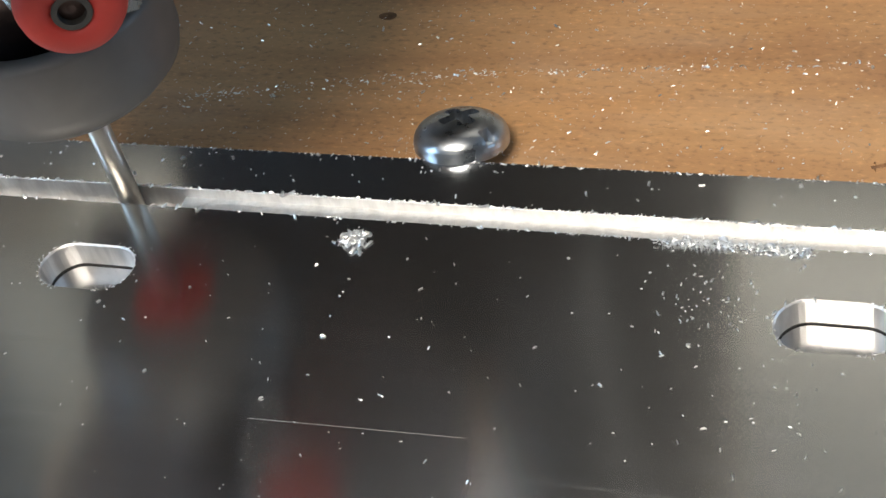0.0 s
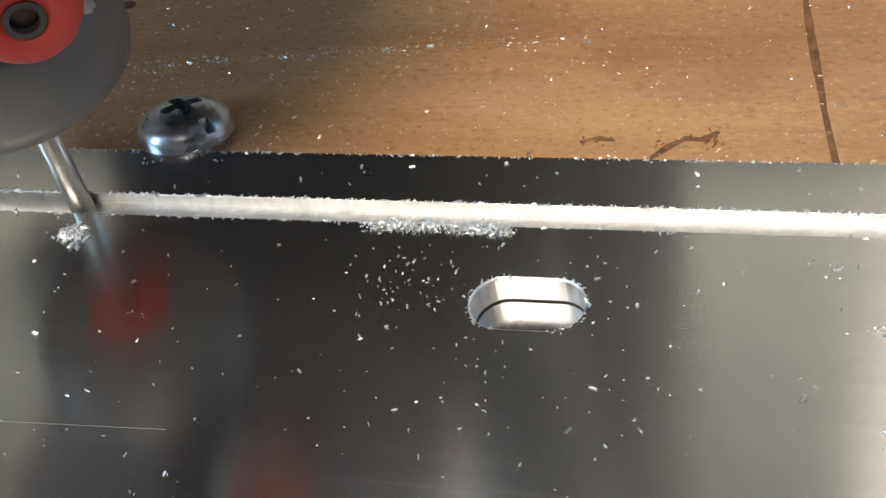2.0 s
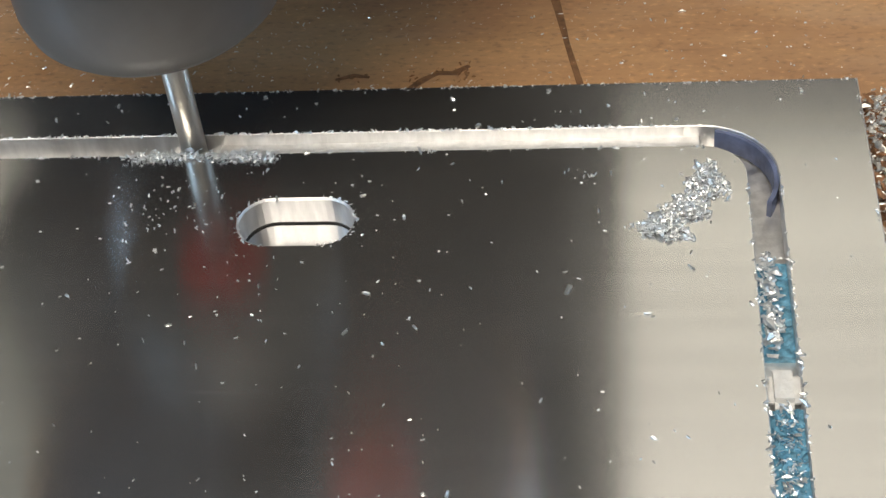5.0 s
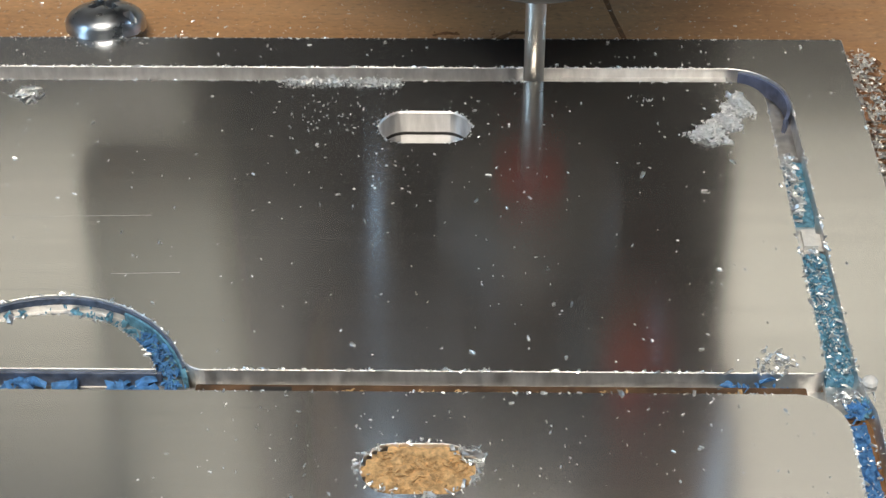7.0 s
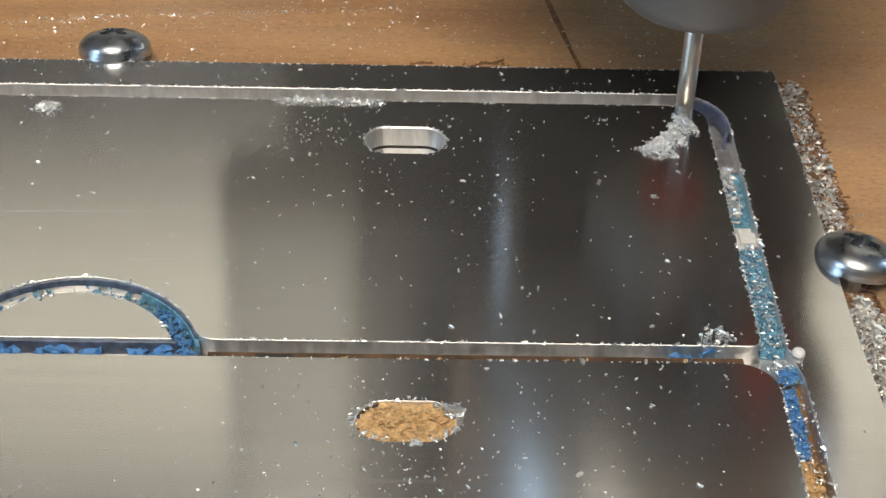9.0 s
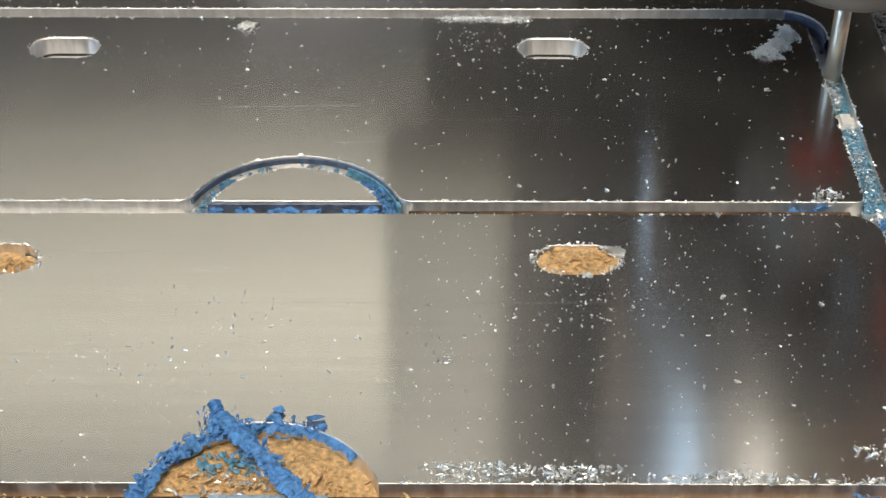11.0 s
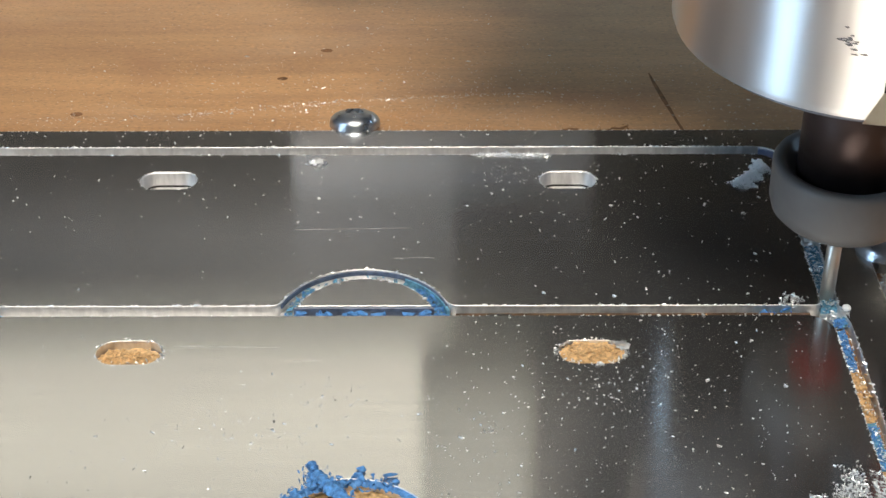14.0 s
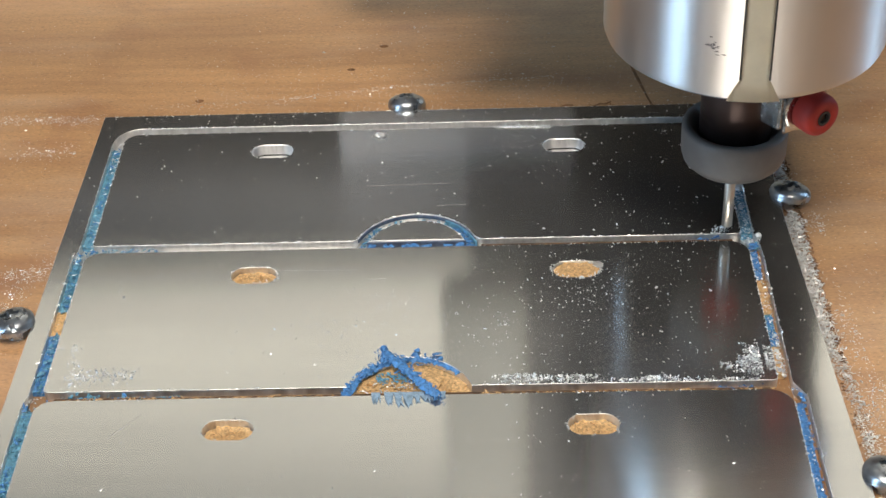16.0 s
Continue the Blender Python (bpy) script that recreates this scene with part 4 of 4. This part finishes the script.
    ribbon([(26.2, -65.2, 0.8), (28.0, -67.0, 0.5), (30.6, -70.2, 0.6), (32.8, -73.2, 0.7), (34.4, -75.4, 0.9), (35.8, -76.6, 1.0)], 2.3, "crumpled blue tape curl across the opening")
    ribbon([(26.0, -64.4, 1.4), (26.5, -65.8, 0.8)], 1.4, "small upturned end of blue tape")
    fl = np.concatenate([along(70, 25.5, -64.6, 28, -67.4, 0.6, 0.0, 1.0), along(120, 28, -67.4, 35.0, -76.0, 0.6, 0.0, 1.2), along(30, 34.0, -75.5, 36.4, -77.0, 0.4, 0.0, 0.8)])
    q = rng.uniform(radians(60), radians(172), 200)
    rr = ARC_R + rng.normal(0.1, 0.5, 200)
    fl = np.concatenate([fl, np.stack([ARC_X + rr * np.cos(q), cy2 + rr * np.sin(q), rng.uniform(-1.0, 0.2, 200)], -1)])
    shred("tape_shreds", fl, 0.55, "fluffy torn blue tape round the opening")
    # the tape's reflection in the next panel, modelled as pale spikes on its edge
    bm = bmesh.new()
    for i in range(22):
        x = 24.6 + 11.6 * i / 21 + rng.normal(0, 0.3)
        ln, w, dx = rng.uniform(0.9, 2.2) + 1.5 * math.exp(-((x - 29.5) / 3.5) ** 2), rng.uniform(0.22, 0.62), rng.normal(0.1, 0.7)
        y, h = S[2] - G - 0.1, rng.uniform(0.25, 0.6)
        a, b, c, d, e = ((x - w, y + 0.9, 0.02), (x + w, y + 0.9, 0.02), (x + dx * 0.5 + w * 0.6, y - ln * 0.55, h * 0.6), (x + dx, y - ln, 0.05), (x + dx * 0.5 - w * 0.6, y - ln * 0.5, h))
        top = [bm.verts.new(Vector(q) * MM) for q in (a, b, c, d, e)]
        base = [bm.verts.new((q[0] * MM, q[1] * MM, (q[2] - 0.02) * MM)) for q in (a, b, c, d, e)]
        bm.faces.new(top)
        bm.faces.new(base[::-1])
        for k in range(5):
            bm.faces.new((base[k - 1], base[k], top[k], top[k - 1]))
    tagged(obj("tape_reflection", bm, M_TAPEREFL), "reflection of the blue tape, shaped as pale spikes on the panel", "tape", "torn blue tape")
    # the dusty bottom of the half-round
    bm = bmesh.new()
    vs = {}
    for i in range(41):
        for j in range(21):
            px, py = -11.9 + 23.8 * i / 40, 12.2 * j / 20
            if math.hypot(px, py) < 12.0:
                h = -1.9 + 0.5 * noise.noise(Vector((px * 0.35, py * 0.4, 3.0))) + 0.25 * noise.noise(Vector((px * 1.7, py * 1.7, 7.0)))
                vs[i, j] = bm.verts.new(((ARC_X + px) * MM, (cy2 + 1.2 + py - 1.2) * MM, h * MM))
    for i in range(40):
        for j in range(20):
            q = [(i, j), (i + 1, j), (i + 1, j + 1), (i, j + 1)]
            if all(c in vs for c in q):
                bm.faces.new([vs[c] for c in q])
    tagged(obj("wood_dust", bm, M_DUST, smooth=True), "rough orange wood under the half-round opening", "dust", "dust in the holes", "stuff")
    p = np.concatenate([heap(160, 27.5, -72.5, 5.5, 3.0, 0.5, -1.7), heap(60, 35, -72, 4, 3, 0.4, -1.7)])
    flakes("dust_grains", p, 0.5, M_DUST, "grains of wood dust in the opening", "dust")
    shred("tape_shreds", heap(90, 27.6, -69.6, 3.4, 1.6, 0.4, -1.5), 0.5, "dirty blue-green tape scraps in the opening", M_TEAL)
    flakes("hole_chips", heap(40, 28.5, -72.2, 5, 2.2, 0.6, -1.5), 0.45, M_CHIP, "pale chips on the wood dust")
    # dust lines along the second and third cuts
    flakes("dust_grains", np.concatenate([along(210, 43, S[2] - 0.7, 92, S[2] - 0.7, 0.2, -0.6, 0.25), along(260, -28, S[2] - 0.6, 19, S[2] - 0.6, 0.2, -0.6, 0.3), along(60, 51, S[1] - 0.8, 86, S[1] - 0.8, 0.1, -0.55, 0.15)]), 0.34, M_DUST, "orange wood dust in the cuts", "dust")
    flakes("dust_grains", along(320, SR, -45, SR + 0.1, -54, 0.4, -1.5, 0.9), 0.3, M_DUST, "orange wood dust in the side slot", "dust")
    # lumps of uncut metal left in the side slot
    lump = box(SR - 1.1, SR + 1.1, -16.6, -13.4, -1.5, -0.35, 0.5)
    tagged(obj("metal_tab", lump, M_TAB), "bright uncut metal tab in the side slot", "tab")
    nub = lathe([(0.4, 0), (0.62, 0.2), (0.55, 0.5), (0.2, 0.75)], 9)
    nub.transform(Matrix.Translation((95.2 * MM, S[1] * MM, 0)))
    tagged(obj("metal_nub", nub, M_TAB), "small bright lump of metal at the slot junction", "lump")


def board_marks():
    """Gouges, knots and score lines of the board."""
    wz = -THICK

    def gouge(pts, w, label, name="gouge"):
        bm = bmesh.new()
        prev = None
        for i, (x, y) in enumerate(pts):
            j = min(i, len(pts) - 2)
            d = Vector((pts[j + 1][0] - pts[j][0], pts[j + 1][1] - pts[j][1], 0)).normalized()
            side = Vector((-d.y, d.x, 0)) * (w * (0.5 if i in (0, len(pts) - 1) else 1.0) * rng.uniform(0.7, 1.2) / 2)
            c = Vector((x, y, wz))
            ring = [bm.verts.new((c + side + Vector((0, 0, -0.1))) * MM), bm.verts.new((c + side * 0.5 + Vector((0, 0, 0.05))) * MM), bm.verts.new((c - side * 0.5 + Vector((0, 0, 0.05))) * MM), bm.verts.new((c - side + Vector((0, 0, -0.1))) * MM)]
            if prev:
                for q in range(3):
                    bm.faces.new((prev[q], ring[q], ring[q + 1], prev[q + 1]))
            prev = ring
        tagged(obj(name, bm, M_KNOT), label, "gouge", "marks in the board")

    gouge([(76.4, 38), (77.0, 34), (77.9, 29), (79.0, 23), (80.3, 17), (80.6, 15)], 0.95, "dark score line across the wooden board", "score_line")
    flakes("splinters", np.concatenate([heap(26, 69.4, 19.3, 3.4, 1.3, 0.1, wz), heap(10, 61.8, 19.3, 2.0, 0.8, 0.1, wz)]), 0.32, M_SLOTWOOD, "torn brown splinters by the gouges", "splinters")
    gouge([(66.2, 17.3), (67.4, 18.6), (68.8, 19.6), (70.0, 19.5), (71.2, 20.4)], 1.0, "torn dark gouge in the board")
    gouge([(60.4, 19.0), (61.8, 19.5), (63.2, 19.2)], 0.7, "small dark gouge in the board")
    for x, y, r in ((14.2, 36.4, 0.8), (21.1, 46.5, 0.9), (-18.5, 24.5, 0.9)):
        bm = lathe([(r, -0.06), (r * 0.7, 0.015), (r * 0.35, 0.03), (0.05, 0.035)], 18, cap=False)
        for v in bm.verts:
            v.co.x *= 1.5 + 0.25 * noise.noise(v.co * 900)
            v.co.y *= 1 + 0.3 * noise.noise(v.co * 700)
        bm.transform(Matrix.Translation((x * MM, y * MM, wz * MM)))
        tagged(obj("knot", bm, M_KNOT, smooth=True), "small dark dent in the board", "knot", "marks in the board")


def scratches():
    """Faint bright scratches in the sheet."""
    for x0, y0, x1, y1, w in ((20.3, -13.3, 36.7, -12.9, 0.022), (34.4, -20.5, 40.2, -20.3, 0.03), (6.5, -40.3, 20.2, -40.6, 0.06), (-18.8, -84.9, -14.1, -79.1, 0.1), (22.0, -43.4, 25.5, -43.3, 0.06), (30, -108, 41, -107.4, 0.07)):
        d = Vector((x1 - x0, y1 - y0, 0))
        ln = d.length
        bm = box(-ln / 2, ln / 2, -w / 2, w / 2, 0.0, 0.012)
        bm.transform(Matrix.Translation(((x0 + x1) / 2 * MM, (y0 + y1) / 2 * MM, 0)) @ pose(0, 0, 0, 0, 0, math.degrees(math.atan2(d.y, d.x))))
        tagged(obj("scratch", bm, M_EDGE), "fine bright scratch in the brushed sheet", "scratch", "scratches in the sheet")


scratches()
chips()
dusty_holes()
tape()
board_marks()


# ---------------------------------------------------------------- motion
TOOL_ROWS = [(0, 0.3, 8.45, 0), (1.5, 16.2, 8.45, 0), (3, 31.9, 8.45, 0), (5.5, 55.8, 8.45, 0), (7, 70.4, 8.45, 0), (8.9, 89.4, 8.4, 0), (9.25, 92.2, 6.0, 0),
    (9.5, 93.2, 2.9, 0), (10, 93.33, -0.8, 0), (12.5, 93.33, -16.3, 0), (13, 93.33, -20.8, 0), (13.5, 93.33, -24.9, 0), (14, 93.3, -29.2, 0), (14.5, 93.0, -31.9, 0), (15, 89.3, -32.8, 0.5), (15.5, 89.1, -32.8, 2.7), (16, 89.1, -32.8, 4.6)]



def motions():
    rows = [(t, pose(x * MM, y * MM, z * MM)) for t, x, y, z in TOOL_ROWS]
    walk(spindle_thing, rows)
    walk(carriage_thing, [(t, pose(x * MM, y * MM, 0)) for t, x, y, z in TOOL_ROWS])
    walk(gantry_thing, [(t, pose(0.04, y * MM, 0)) for t, x, y, z in TOOL_ROWS])
    # each length of the slot's bottom is cut deeper when the tool reaches it
    for x, ob in lengths:
        hit = next((a[0] + (x + 2.0 - a[1]) / (b[1] - a[1]) * (b[0] - a[0]) for a, b in zip(TOOL_ROWS, TOOL_ROWS[1:]) if a[1] <= x + 2.0 < b[1]), None)
        high, low = pose(0, 0, 0), pose(0, 0, -1.3 * MM)
        if hit is None or hit < 0.3:
            walk(ob, [(0, low), (16, low)])
        else:
            walk(ob, [(0, high), (hit - 0.15, high), (hit + 0.15, low), (16, low)])


motions()
